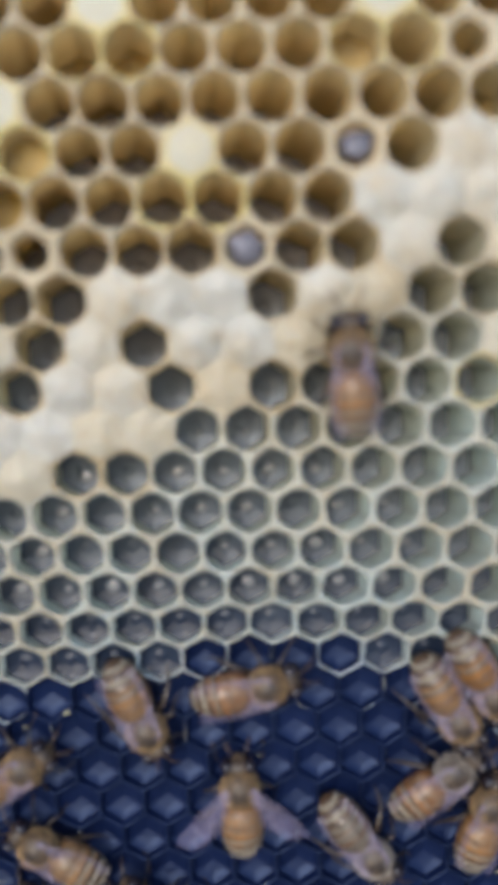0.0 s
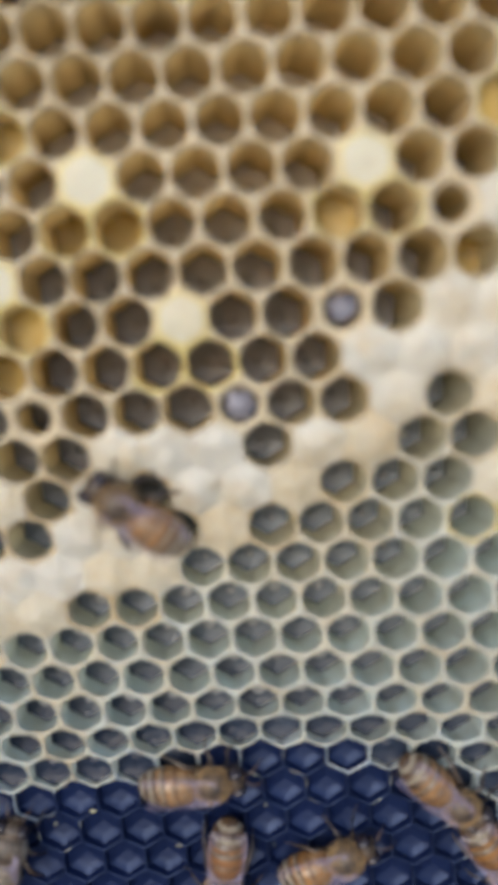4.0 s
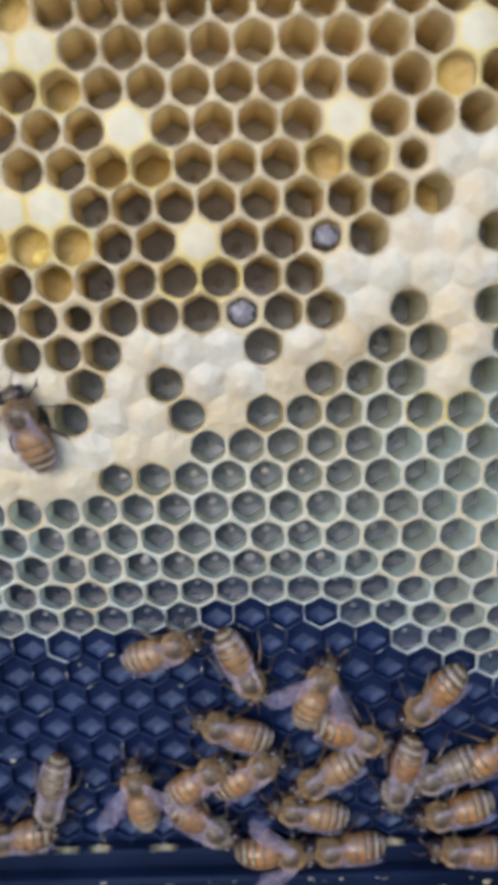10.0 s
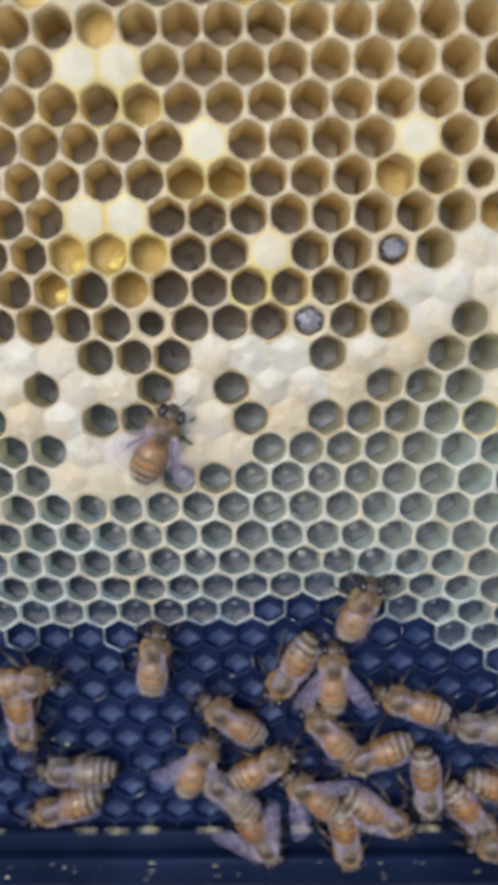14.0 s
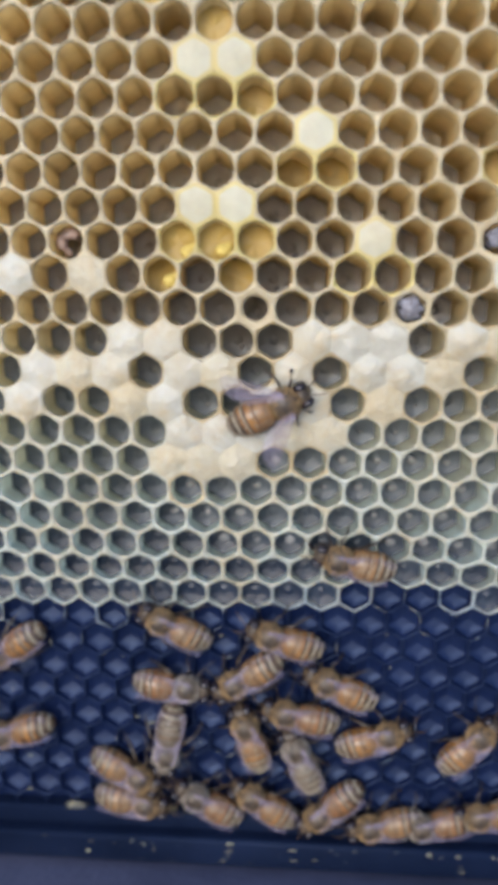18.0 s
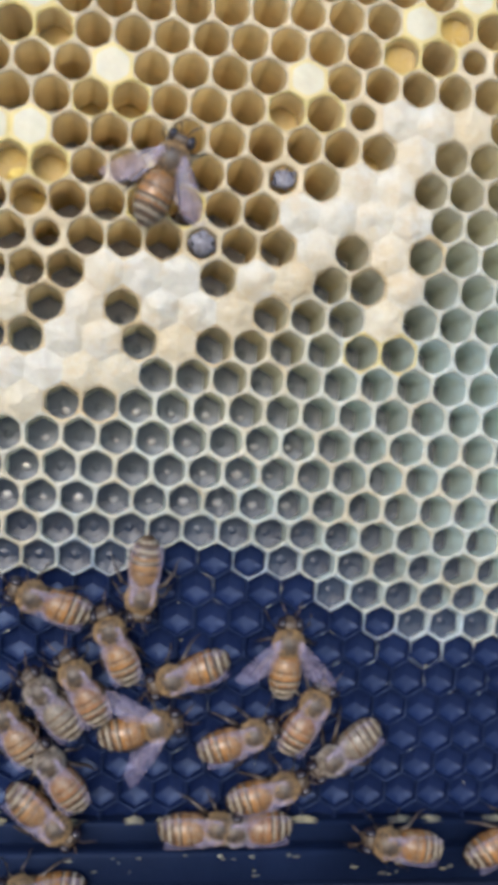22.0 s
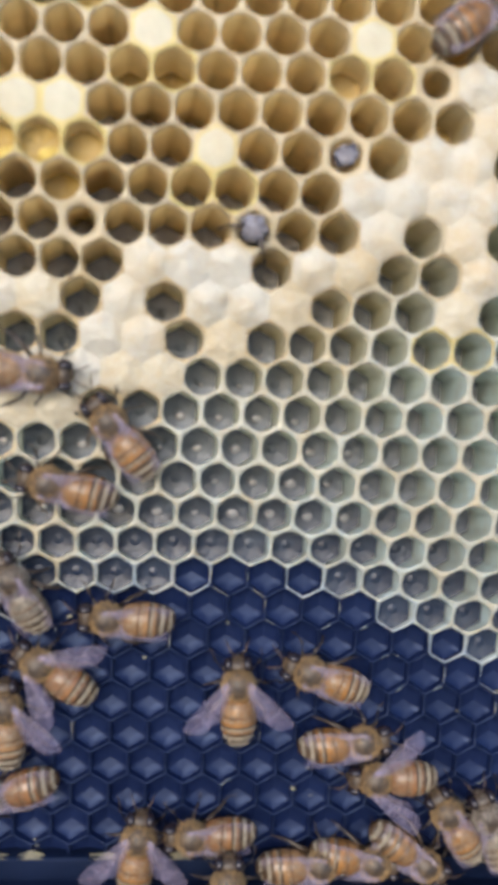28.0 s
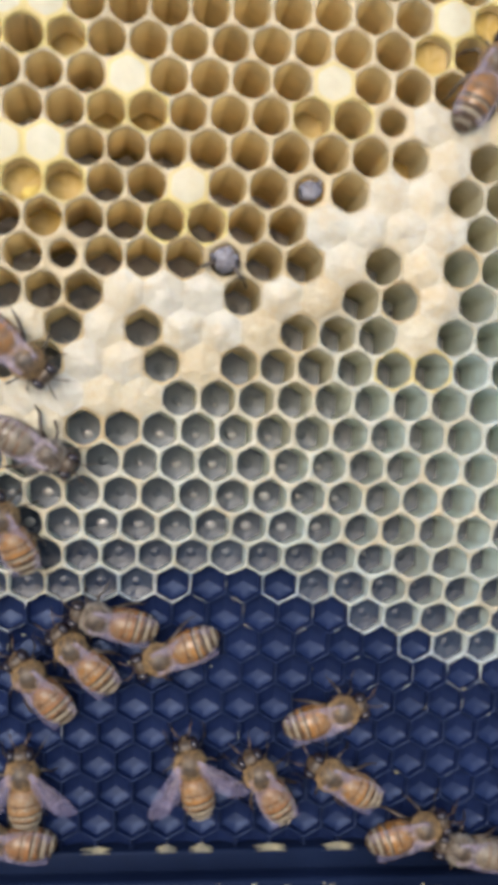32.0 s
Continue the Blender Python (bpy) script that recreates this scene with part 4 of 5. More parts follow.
    rows = [(0, 27.4, -72.3, 41), (1, 28.5, -72.1, 56), (2, 28.9, -70.6, 11), (3, 32, -80.4, 38), (4, 38, -89, 79), (7, 30.1, -80.8, -129), (8, 29.1, -80.1, -137), (9, 29.6, -81.8, -138), (10, 28.6, -83.7, -108), (11, 27.6, -87.5, -118), (12, 27.8, -88.2, -88), (13, 26.8, -87.2, -104), (16, 25, -88.3, -24), (17, 25, -90.9, -96), (18, 14.9, -96.8, -170), (19, 21.5, -97.5, -169), (20, 23.4, -98.1, 180), (21, 23, -97.8, -172), (22, 18.5, -98.3, -179), (23, 17, -99.6, -140), (24, 59, -81, 118), (25, 59, -81, 116), (28, 59, -81, 116), (29, 59, -81, 116), (30, 59, -81, 117), (31, 62, -81, 117), (32, 62, -81, 116)]
    walk(bees[7], steps(rows))
    gait(bees[7], rows)
    rows = [(0, 33.3, -77.9, 75), (1, 32.5, -77, 74), (2, 13.2, -81.7, 28), (3, 14.1, -82.7, 76), (4, 17, -85, 130), (7, 17.8, -79.4, 75), (8, 17.5, -77.3, 38), (9, 22.8, -75.3, 10), (10, 20.5, -76.2, -20), (11, 21.8, -77.4, -64), (12, 23.6, -78.9, -178), (13, 20.9, -80.8, -176), (16, 14.5, -84.7, -132), (17, 15.3, -89.9, 71), (18, 19.3, -81.7, 50), (19, 22.9, -73.5, 48), (20, 23.7, -70.4, 74), (21, 22.3, -73.5, 89), (22, 22.7, -71, 88), (23, 20.7, -72.3, 117), (24, 20.2, -76, 39), (25, 21.7, -79.7, -33), (28, 22.9, -79.8, 9), (29, 27.2, -76.7, 42), (30, 25.6, -73.5, 77), (31, 23.2, -76.7, 63), (32, 23.7, -76.1, 21)]
    walk(bees[8], steps(rows))
    gait(bees[8], rows)
    rows = [(0, -24.1, -69.3, 32), (1, -14.3, -74.8, -22), (2, -11, -82.4, -57), (3, -9.3, -95.7, 88), (4, -10, -97, 90), (7, 8, -101, 91), (8, 7.7, -94, -89), (9, 10.1, -94.2, -91), (10, 7.7, -98, 1), (11, 8.9, -98.4, 1), (12, 6.3, -98, -11), (13, 14.7, -96.7, -27), (16, 8.6, -99.5, 173), (17, -6.5, -96.8, 174), (18, -14.6, -94.5, 144), (19, -10.6, -93.8, -166), (20, -12.6, -97, -179), (21, -8.1, -97.7, 148), (22, -13.4, -105.7, 179), (23, -14.8, -97.9, -7), (24, -8.1, -98.5, 0), (25, -3.3, -98.3, 1), (28, -6.3, -96.8, 86), (29, -6.3, -88.8, 100), (30, -4.2, -76.2, 82), (31, -9.8, -70.7, 129), (32, -12.7, -67.2, 133)]
    walk(bees[9], steps(rows))
    gait(bees[9], rows)
    rows = [(0, -18.4, -79.7, 145), (1, -22.1, -78.5, 44), (2, -28.5, -75.6, 143), (3, -27.6, -76.4, 155), (4, -34, -85, 121), (7, -38.2, -78.3, 145), (8, -47.1, -76.4, -118), (9, -46, -93, 126), (10, -34, -93.5, -175), (11, -22, -92.1, 28), (12, -20, -77.6, 64), (13, -13.5, -68.4, 59), (16, -33.5, -55.5, 138), (17, -24.7, -64, 165), (18, -29.3, -61.4, 147), (19, -32.5, -59.3, 171), (20, -34.9, -60.9, 83), (21, -34, -61, 80), (22, -34, -61, 80), (23, -34, -61, 77), (24, -34, -61, 80), (25, -31, -45, 81), (28, -23, -27.9, -2), (29, -14.8, -36, -11), (30, -37, -45, 57), (31, -37, -45, 59), (32, -37, -45, 58)]
    walk(bees[10], steps(rows))
    gait(bees[10], rows)
    rows = [(0, 11, -93, -124), (1, 10, -78, -61), (2, 7.7, -79.4, 31), (3, 7.3, -78.9, 28), (4, 8, -85, 52), (7, 11.9, -87.4, 176), (8, 19.8, -90.7, 147), (9, 22.2, -96, 177), (10, 19.6, -97.3, -179), (11, 20.3, -98, 163), (12, 13.1, -101.5, 121), (13, 9, -89.8, 109), (16, 2.9, -89.3, -149), (17, 5.3, -88.9, -158), (18, -3.2, -94.5, -141), (19, 0.2, -98.2, -177), (20, -3.4, -102.9, -173), (21, -31, -105, 78), (22, -31, -105, 79), (23, -31, -105, 79), (24, -31, -93, 78), (25, -6.3, -91.8, -179), (28, 4.2, -93.7, 180), (29, 3.9, -94.2, 153), (30, -8.8, -94.5, -174), (31, -22.5, -94, -147), (32, -23.1, -95.1, 170)]
    walk(bees[11], steps(rows))
    gait(bees[11], rows)
    rows = [(0, -1, -93, 114), (1, -1, -91.5, 119), (2, -2.1, -85.2, -2), (3, -1.7, -84.9, -8), (4, -4, -85, 130), (7, -2.6, -83.5, 9), (8, -2, -82.6, 10), (9, -2.5, -83.5, 14), (10, -4.1, -83.9, 36), (11, -3.6, -85.4, 31), (12, -3.2, -84.1, 31), (13, -2.2, -84.7, 34), (16, -0.8, -81.8, 25), (17, 1.1, -81.6, 11), (18, 3.5, -81, 22), (19, 1.1, -80.1, 18), (20, 0.8, -82.5, 23), (21, 0.8, -82.1, 25), (22, 0.3, -82.5, 16), (23, 1.1, -82.7, 23), (24, 4, -82.1, 39), (25, 7.4, -81.3, 55), (28, 7.3, -73.8, 93), (29, 6.5, -79.9, 98), (30, 7.3, -80.3, 100), (31, 7.4, -82.8, 101), (32, 3.9, -85.8, 104)]
    walk(bees[12], steps(rows))
    gait(bees[12], rows)
    rows = [(0, -37, -57, 78), (1, -36.1, -58, 79), (2, -35.1, -57.4, -36), (3, -31, -61.1, 9), (4, -28.5, -67.7, 70), (7, -25.5, -74.9, -39), (8, -26.5, -75.2, -49), (9, -26.8, -80.6, -100), (10, -27.7, -85.5, -102), (11, -29.5, -85.2, -135), (12, -30.6, -84.3, -167), (13, -31.6, -83.3, 158), (16, -33.2, -87.6, -134), (17, -31.7, -86, -134), (18, -31, -82.6, -99), (19, -26.9, -79.2, -58), (20, -34.9, -80.8, 68), (21, -34, -81, 67), (22, -34, -81, 68), (23, -34, -81, 68), (24, -34, -81, 68), (25, -34, -81, 68), (28, -34, -45, 66), (29, -20.2, -34.3, 154), (30, -26.2, -35.6, 154), (31, -22.6, -33, 104), (32, -19.9, -34.7, -26)]
    walk(bees[13], steps(rows))
    gait(bees[13], rows)
    rows = [(0, -37, -69, 50), (1, -43, -69, 50), (2, -37, -68.9, 160), (3, -42.2, -68.4, 67), (4, -37, -57, 64), (7, -27.6, -55, -58), (8, -24.1, -59.9, -35), (9, -15.6, -60.5, 1), (10, -8.8, -60.6, 22), (11, -2, -57.3, 30), (12, 9.1, -54.2, 33), (13, 18.6, -54.5, 48), (16, 1.2, -50, 114), (17, 1.1, -42.5, 96), (18, -0.3, -47.6, 162), (19, -2.4, -52.8, -144), (20, -0.7, -54.5, -117), (21, -1.3, -59.1, -79), (22, -0.2, -58.7, -94), (23, 0.2, -57.6, -150), (24, -1.7, -58.5, -139), (25, -5, -62.5, -123), (28, -8.7, -61.8, 176), (29, -12.5, -55.1, 112), (30, -13.8, -63.5, 159), (31, -18.8, -62.6, -180), (32, -31, -61, 88)]
    walk(bees[14], steps(rows))
    gait(bees[14], rows)
    rows = [(0, -19, -89, 130), (1, -18.6, -91.5, 131), (2, -19.8, -85.5, 168), (3, -18.8, -84.5, 170), (4, -16, -85, 113), (7, -14.4, -84.9, 139), (8, -14.5, -85.4, 140), (9, -12.7, -84.7, 128), (10, -13.6, -86.6, 98), (11, -11.9, -83, 84), (12, -12.7, -84.8, 88), (13, -11.5, -84.3, 61), (16, -16.6, -83, 80), (17, -18.3, -82.4, 82), (18, -17, -82, 108), (19, -15.5, -83.1, 119), (20, -12.4, -91, -6), (21, 6.8, -91.3, 6), (22, 15.6, -84.1, 23), (23, 19.8, -88.1, 168), (24, 7.2, -88.5, -167), (25, 8.9, -90.7, 19), (28, 25.4, -97.3, -7), (29, 22.7, -98.4, -1), (30, 17.3, -98, 4), (31, 32, -98.4, -1), (32, 37.4, -94.9, 21)]
    walk(bees[15], steps(rows))
    gait(bees[15], rows)
    rows = [(0, -34, -85, 77), (1, -33.3, -91.6, 79), (2, -35.1, -84.2, 79), (3, -34.3, -83.8, 155), (4, -31, -93, 52), (7, -27.5, -84.3, 164), (8, -19, -91.2, 158), (9, -8.2, -91.3, 20), (10, -4, -91.6, -33), (11, -3.4, -96.7, -23), (12, -2, -96.9, -23), (13, 4.3, -98.2, -2), (16, -15.9, -94.6, -173), (17, -25, -95.3, 167), (18, -24.2, -94.8, 148), (19, -22.8, -87.9, 147), (20, -24.1, -94.4, 122), (21, -19.3, -89.7, 133), (22, -11.6, -89.9, 124), (23, -14.5, -83, 119), (24, -23, -92.6, 175), (25, -23, -92.5, 165), (28, -24.1, -87.2, -166), (29, -27.3, -94.4, -167), (30, -29, -93.3, -173), (31, -34, -93, 60), (32, -34, -93, 60)]
    walk(bees[16], steps(rows))
    gait(bees[16], rows)
    rows = [(0, 41, -73, 111), (1, 40.3, -72.2, 109), (2, 40.8, -72.4, 110), (3, 37.2, -71, 86), (4, 44, -73, 74), (7, 40.8, -77.9, 48), (8, 38.6, -88.8, -27), (9, 41.4, -86.5, -158), (10, 37.3, -90.7, -169), (11, 29.9, -97.6, 175), (12, 25.2, -95.3, -52), (13, 30, -93.4, -91), (16, 41, -93, 50), (17, 30.3, -97.5, -169), (18, 24.4, -94.6, -177), (19, 31.5, -88.2, 158), (20, 31.2, -91.3, 174), (21, 29.7, -91.7, 164), (22, 20.7, -92.5, 20), (23, 15.5, -94.4, -180), (24, 8.4, -95.5, -147), (25, 9.9, -96.5, -161), (28, 6.7, -101.3, 90), (29, 50, -105, 95), (30, 59, -105, 95), (31, 62, -105, 96), (32, 62, -105, 96)]
    walk(bees[17], steps(rows))
    gait(bees[17], rows)
    rows = [(0, -7, -89, 126), (1, -6.8, -95.3, 127), (2, -0.9, -99.6, 165), (3, -0.4, -95.7, 127), (4, -1, -93, 126), (7, -1, -101, 149), (8, -2.5, -89.5, 44), (9, 4.9, -84.9, 30), (10, 4, -82.9, 34), (11, 8.9, -78.7, 81), (12, 11, -79.2, 82), (13, 11.5, -79.2, 109), (16, 4.4, -72.7, 140), (17, 3.2, -73.9, 156), (18, -2, -71.8, 153), (19, -4.7, -70.8, 161), (20, -3.6, -71.8, 144), (21, -3.6, -72.5, 120), (22, -3.8, -69.5, 113), (23, -4.4, -70.5, 101), (24, -0.3, -66.9, 95), (25, -0, -63, 92), (28, -9.8, -36.2, 128), (29, -13.2, -29.1, 121), (30, -17.9, -20.8, 129), (31, -21.5, -20, 132), (32, -22.2, -21.2, -40)]
    walk(bees[18], steps(rows))
    gait(bees[18], rows)
    rows = [(0, 17, -97, 68), (1, 13.6, -95.2, 66), (2, 13.9, -99.6, 53), (3, 14.4, -95.8, 69), (4, 14, -93, 68), (7, 17, -101, 60), (8, 12.8, -104.4, 68), (9, 50, -105, 66), (10, 13.7, -90.3, 165), (11, 3.6, -87.6, -138), (12, -46, -85, 122), (13, -31.6, -91.4, 161), (16, -44.1, -88.6, -142), (17, -41.8, -84.7, 178), (18, -38.8, -89, -25), (19, -33.1, -86.9, 15), (20, -34.9, -88.7, 90), (21, -34, -89, 90), (22, -34, -89, 90), (23, -34, -89, 90), (24, -37, -89, 90), (25, -37, -89, 90), (28, -37, -89, 90), (29, -37, -89, 89), (30, -37, -89, 90), (31, -37, -85, 90), (32, -37, -85, 90)]
    walk(bees[19], steps(rows))
    gait(bees[19], rows)
    rows = [(0, 41, -97, 107), (1, 39.9, -95.1, 107), (2, 40.6, -95.7, 107), (3, 41.2, -99.7, 96), (4, 41, -97, 107), (7, 41, -101, 109), (8, 36.7, -104.4, 107), (9, 53, -97, 107), (10, 39.8, -98.3, 173), (11, 40.1, -98.9, -176), (12, 40.3, -98, -175), (13, 38.1, -98.5, 180), (16, 44, -101, 132), (17, 44, -101, 132), (18, 35, -93, 130), (19, 18.9, -87.7, 53), (20, 21.2, -89.2, 53), (21, 23.3, -86.1, 45), (22, 26.2, -80.6, 63), (23, 27.2, -82.1, 9), (24, 44.1, -84.2, 6), (25, 36.1, -80.9, -141), (28, 30.5, -85, 180), (29, 39.3, -81.4, 145), (30, 34.6, -68.9, 125), (31, 17, -59.9, 151), (32, 15.3, -87.3, 121)]
    walk(bees[20], steps(rows))
    gait(bees[20], rows)
    rows = [(0, 44, -81, 116), (1, 43.1, -79.9, 116), (2, 43.7, -80.2, 116), (3, 44.2, -80.1, 116), (4, 44, -81, 116), (7, 50, -81, 117), (8, 48.8, -80.7, 116), (9, 50, -73, 116), (10, 42.9, -80.5, 37), (11, 40.8, -84.1, 6), (12, 33.7, -84.2, -85), (13, 37.7, -89.4, -53), (16, 41, -85, 78), (17, 41, -85, 78), (18, 41, -89, 78), (19, 33, -82.1, 139), (20, 17.7, -79.6, 167), (21, 10.9, -72.2, 160), (22, 7.5, -73.5, -160), (23, 4.7, -73.8, 136), (24, 5.8, -66.9, 100), (25, 6.2, -59.3, 91), (28, 19.9, -70.1, 160), (29, 16.2, -79.1, 122), (30, 9.1, -70.2, 129), (31, 5.5, -64.5, -54), (32, 0.9, -65.8, -159)]
    walk(bees[21], steps(rows))
    gait(bees[21], rows)
    rows = [(0, 20, -105, 52), (1, 20, -105, 52), (2, 19.8, -103.5, 51), (3, 20.3, -103.6, 51), (4, 20, -105, 52), (7, 23, -105, 52), (8, 21.8, -104.4, 51), (9, 53, -89, 52), (10, 53, -105, 52), (11, 21.5, -106.7, 142), (12, 10, -101, 134), (13, -0.5, -91.1, 121), (16, -9.7, -87.5, 170), (17, -9, -85.6, 144), (18, -8.3, -85.9, 112), (19, -8.3, -85, 162), (20, -9.8, -84.2, 139), (21, -13.1, -79.5, 127), (22, -13.2, -78.7, 128), (23, -14.2, -69.3, -8), (24, -20.4, -72.5, 94), (25, -24, -64.5, 141), (28, -23.3, -58.2, 115), (29, -24.8, -56.2, 100), (30, -24.5, -57.1, 95), (31, -34, -57, 55), (32, -34, -53, 55)]
    walk(bees[22], steps(rows))
    gait(bees[22], rows)
    rows = [(0, -43, -65, 54), (1, -43, -61, 54), (2, -48.8, -60.6, 52), (3, -42.2, -60.4, 53), (4, -40, -65, 54), (7, -43, -61, 55), (8, -43.8, -56.2, 54), (9, -40, -61, 53), (10, -43, -65, 54), (11, -43, -61, 54), (12, -43, -61, 54), (13, -39.4, -63.6, 1), (16, -45.7, -83.5, 29), (17, -39.8, -94.3, -5), (18, -38, -94.9, -7), (19, -34.2, -94.4, -24), (20, -34.9, -96.6, 85), (21, -34, -97, 85), (22, -34, -97, 85), (23, -34, -97, 85), (24, -34, -101, 90), (25, -34, -101, 91), (28, -34, -101, 91), (29, -37, -101, 98), (30, -37, -101, 91), (31, -37, -101, 103), (32, -37, -101, 90)]
    walk(bees[23], steps(rows))
    gait(bees[23], rows)
    rows = [(0, -40, -77, 120), (1, -43, -77, 120), (2, -51.7, -72.4, 121), (3, -42.1, -76.2, 121), (4, -40, -73, 120), (7, -46, -73, 120), (8, -47, -68.4, 120), (9, -43, -73, 120), (10, -43, -73, 120), (11, -46, -73, 120), (12, -46, -73, 120), (13, -39.5, -72.9, -32), (16, -43.9, -75.8, -146), (17, -51.6, -81.3, 165), (18, -57.5, -82.1, -167), (19, -58, -81, 129), (20, -58, -81, 128), (21, -58, -81, 128), (22, -58, -81, 128), (23, -58, -81, 128), (24, -58, -81, 128), (25, -58, -81, 128), (28, -58, -81, 128), (29, -58, -81, 128), (30, -58, -81, 128), (31, -58, -81, 128), (32, -58, -81, 128)]
    walk(bees[24], steps(rows))
    gait(bees[24], rows)
    rows = [(0, -52, -73, 101), (1, -52, -73, 101), (2, -51.6, -80.2, 102), (3, -51.1, -72.3, 102), (4, -52, -73, 101), (7, -52, -77, 101), (8, -53.1, -72.4, 101), (9, -52, -73, 101), (10, -52, -73, 101), (11, -52, -77, 100), (12, -52, -77, 100), (13, -52, -73, 100), (16, -53, -74.4, 34), (17, -46.3, -69.7, 25), (18, -30.4, -72.4, -3), (19, -32, -82, -13), (20, -34.9, -72.8, 64), (21, -34, -73, 64), (22, -34, -73, 64), (23, -34, -73, 64), (24, -34, -73, 64), (25, -34, -73, 64), (28, -34, -69, 64), (29, 3.2, -67.7, -177), (30, -0.4, -47.8, 142), (31, -5.4, -60.8, 131), (32, -8.4, -61.1, 164)]
    walk(bees[25], steps(rows))
    gait(bees[25], rows)
    rows = [(0, -49, -61, 50), (1, -49, -57, 50), (2, -48.9, -52.8, 49), (3, -48.2, -56.5, 49), (4, -46, -61, 50), (7, -49, -57, 50), (8, -49.9, -60.2, 49), (9, -49, -61, 50), (10, -49, -61, 49), (11, -49, -57, 50), (12, -49, -57, 50), (13, -49, -61, 50), (16, -61, -61, 48), (17, -46.7, -60.9, -168), (18, -57.4, -66.2, -147), (19, -58, -65, 74), (20, -58, -65, 74), (21, -58, -65, 74), (22, -58, -65, 74), (23, -58, -65, 74), (24, -58, -65, 74), (25, -58, -65, 74), (28, -58, -65, 74), (29, -58, -65, 74), (30, -58, -65, 74), (31, -58, -65, 74), (32, -58, -65, 74)]
    walk(bees[26], steps(rows))
    gait(bees[26], rows)
    rows = [(0, 29, -105, 96), (1, 29, -105, 96), (2, 28.6, -103.4, 96), (3, 29.3, -103.6, 96), (4, 29, -105, 96), (7, 29, -101, 96), (8, 3.8, -104.4, 96), (9, 59, -105, 96), (10, 53, -97, 97), (11, 53, -105, 97), (12, 53, -105, 97), (13, 50, -105, 97), (16, 50, -105, 96), (17, 38, -97, 96), (18, 35, -105, 96), (19, 25.5, -109, -168), (20, 17.2, -110.4, 178), (21, 68, -105, 127), (22, 68, -105, 126), (23, 68, -105, 126), (24, 68, -105, 126), (25, 68, -105, 126), (28, 68, -105, 126), (29, 68, -105, 126), (30, 68, -105, 126), (31, 68, -101, 125), (32, 68, -101, 124)]
    walk(bees[27], steps(rows))
    gait(bees[27], rows)
    rows = [(0, -25, -93, 112), (1, -24.5, -95.3, 113), (2, -24.7, -95.7, 113), (3, -24.1, -95.7, 113), (4, -25, -97, 112), (7, -25, -97, 112), (8, -26.2, -100.5, 124), (9, -43, -81, 112), (10, -46, -93, 112), (11, -46, -85, 112), (12, -49, -93, 112), (13, -52, -93, 112), (16, -64, -93, 112), (17, -64, -89, 112), (18, -67, -77, 109), (19, -24.5, -93.9, 179), (20, -18.5, -95.2, 166), (21, -19.5, -95.4, 158), (22, -14.1, -96, -38), (23, -3.4, -94.8, 8), (24, -0.8, -94.1, 3), (25, -1.9, -83.5, -30), (28, 33.4, -96.4, -33), (29, 50, -89, 124), (30, 59, -97, 124), (31, 62, -97, 124), (32, 62, -97, 124)]
    walk(bees[28], steps(rows))
    gait(bees[28], rows)
    rows = [(0, 56, -89, 90), (1, 56, -89, 90), (2, 56, -89, 90), (3, 56.1, -88, 90), (4, 56, -89, 90), (7, 56, -89, 90), (8, 54.7, -88.6, 90), (9, 59, -93, 89), (10, 56, -89, 91), (11, 56, -89, 91), (12, 56, -85, 91), (13, 56, -89, 90), (16, 56, -89, 90), (17, 56, -89, 90), (18, 56, -89, 90), (19, 59, -89, 88), (20, 53.5, -90, -176), (21, 50.6, -96.3, 137), (22, 65, -73, 57), (23, 51.1, -52.9, 98), (24, 48, -67.6, 60), (25, 56, -69, 78), (28, 56, -69, 84), (29, 56, -69, 59), (30, 56, -69, 77), (31, 59, -69, 85), (32, 59, -69, 76)]
    walk(bees[29], steps(rows))
    gait(bees[29], rows)
    rows = [(0, 56, -97, 85), (1, 56, -97, 85), (2, 56, -97, 85), (3, 56.1, -95.8, 85), (4, 56, -97, 85), (7, 56, -97, 85), (8, 54.6, -96.5, 84), (9, 65, -97, 85), (10, 59, -101, 74), (11, 56, -97, 85), (12, 59, -97, 85), (13, 56, -97, 85), (16, 56, -97, 85), (17, 56, -97, 85), (18, 56, -97, 85), (19, 62, -97, 85), (20, 66.1, -96.9, 87), (21, 57.2, -98.5, 47), (22, 58.4, -98.8, 36), (23, 65, -97, 120), (24, 65, -97, 120), (25, 65, -97, 120), (28, 65, -97, 120), (29, 65, -97, 120), (30, 65, -93, 120), (31, 68, -93, 120), (32, 68, -93, 120)]
    walk(bees[30], steps(rows))
    gait(bees[30], rows)
    flutter(bees[0], [(0, 0), (1, 0), (2, 0), (3, 0), (4, 0), (7, 0), (8, 0), (9, 0), (10, 0), (11, 1), (12, 0), (13, 1), (16, 1), (17, 1), (18, 1), (19, 1), (20, 1), (21, 1), (22, 1), (23, 1), (24, 1), (25, 1), (28, 0), (29, 0), (30, 0), (31, 0), (32, 0)])
    flutter(bees[1], [(0, 0), (1, 0), (2, 0), (3, 0), (4, 0), (7, 0), (8, 0), (9, 0), (10, 0), (11, 0), (12, 0), (13, 0), (16, 0), (17, 0), (18, 0), (19, 0), (20, 0), (21, 0), (22, 0), (23, 0), (24, 0), (25, 0), (28, 1), (29, 1), (30, 1), (31, 1), (32, 1)])
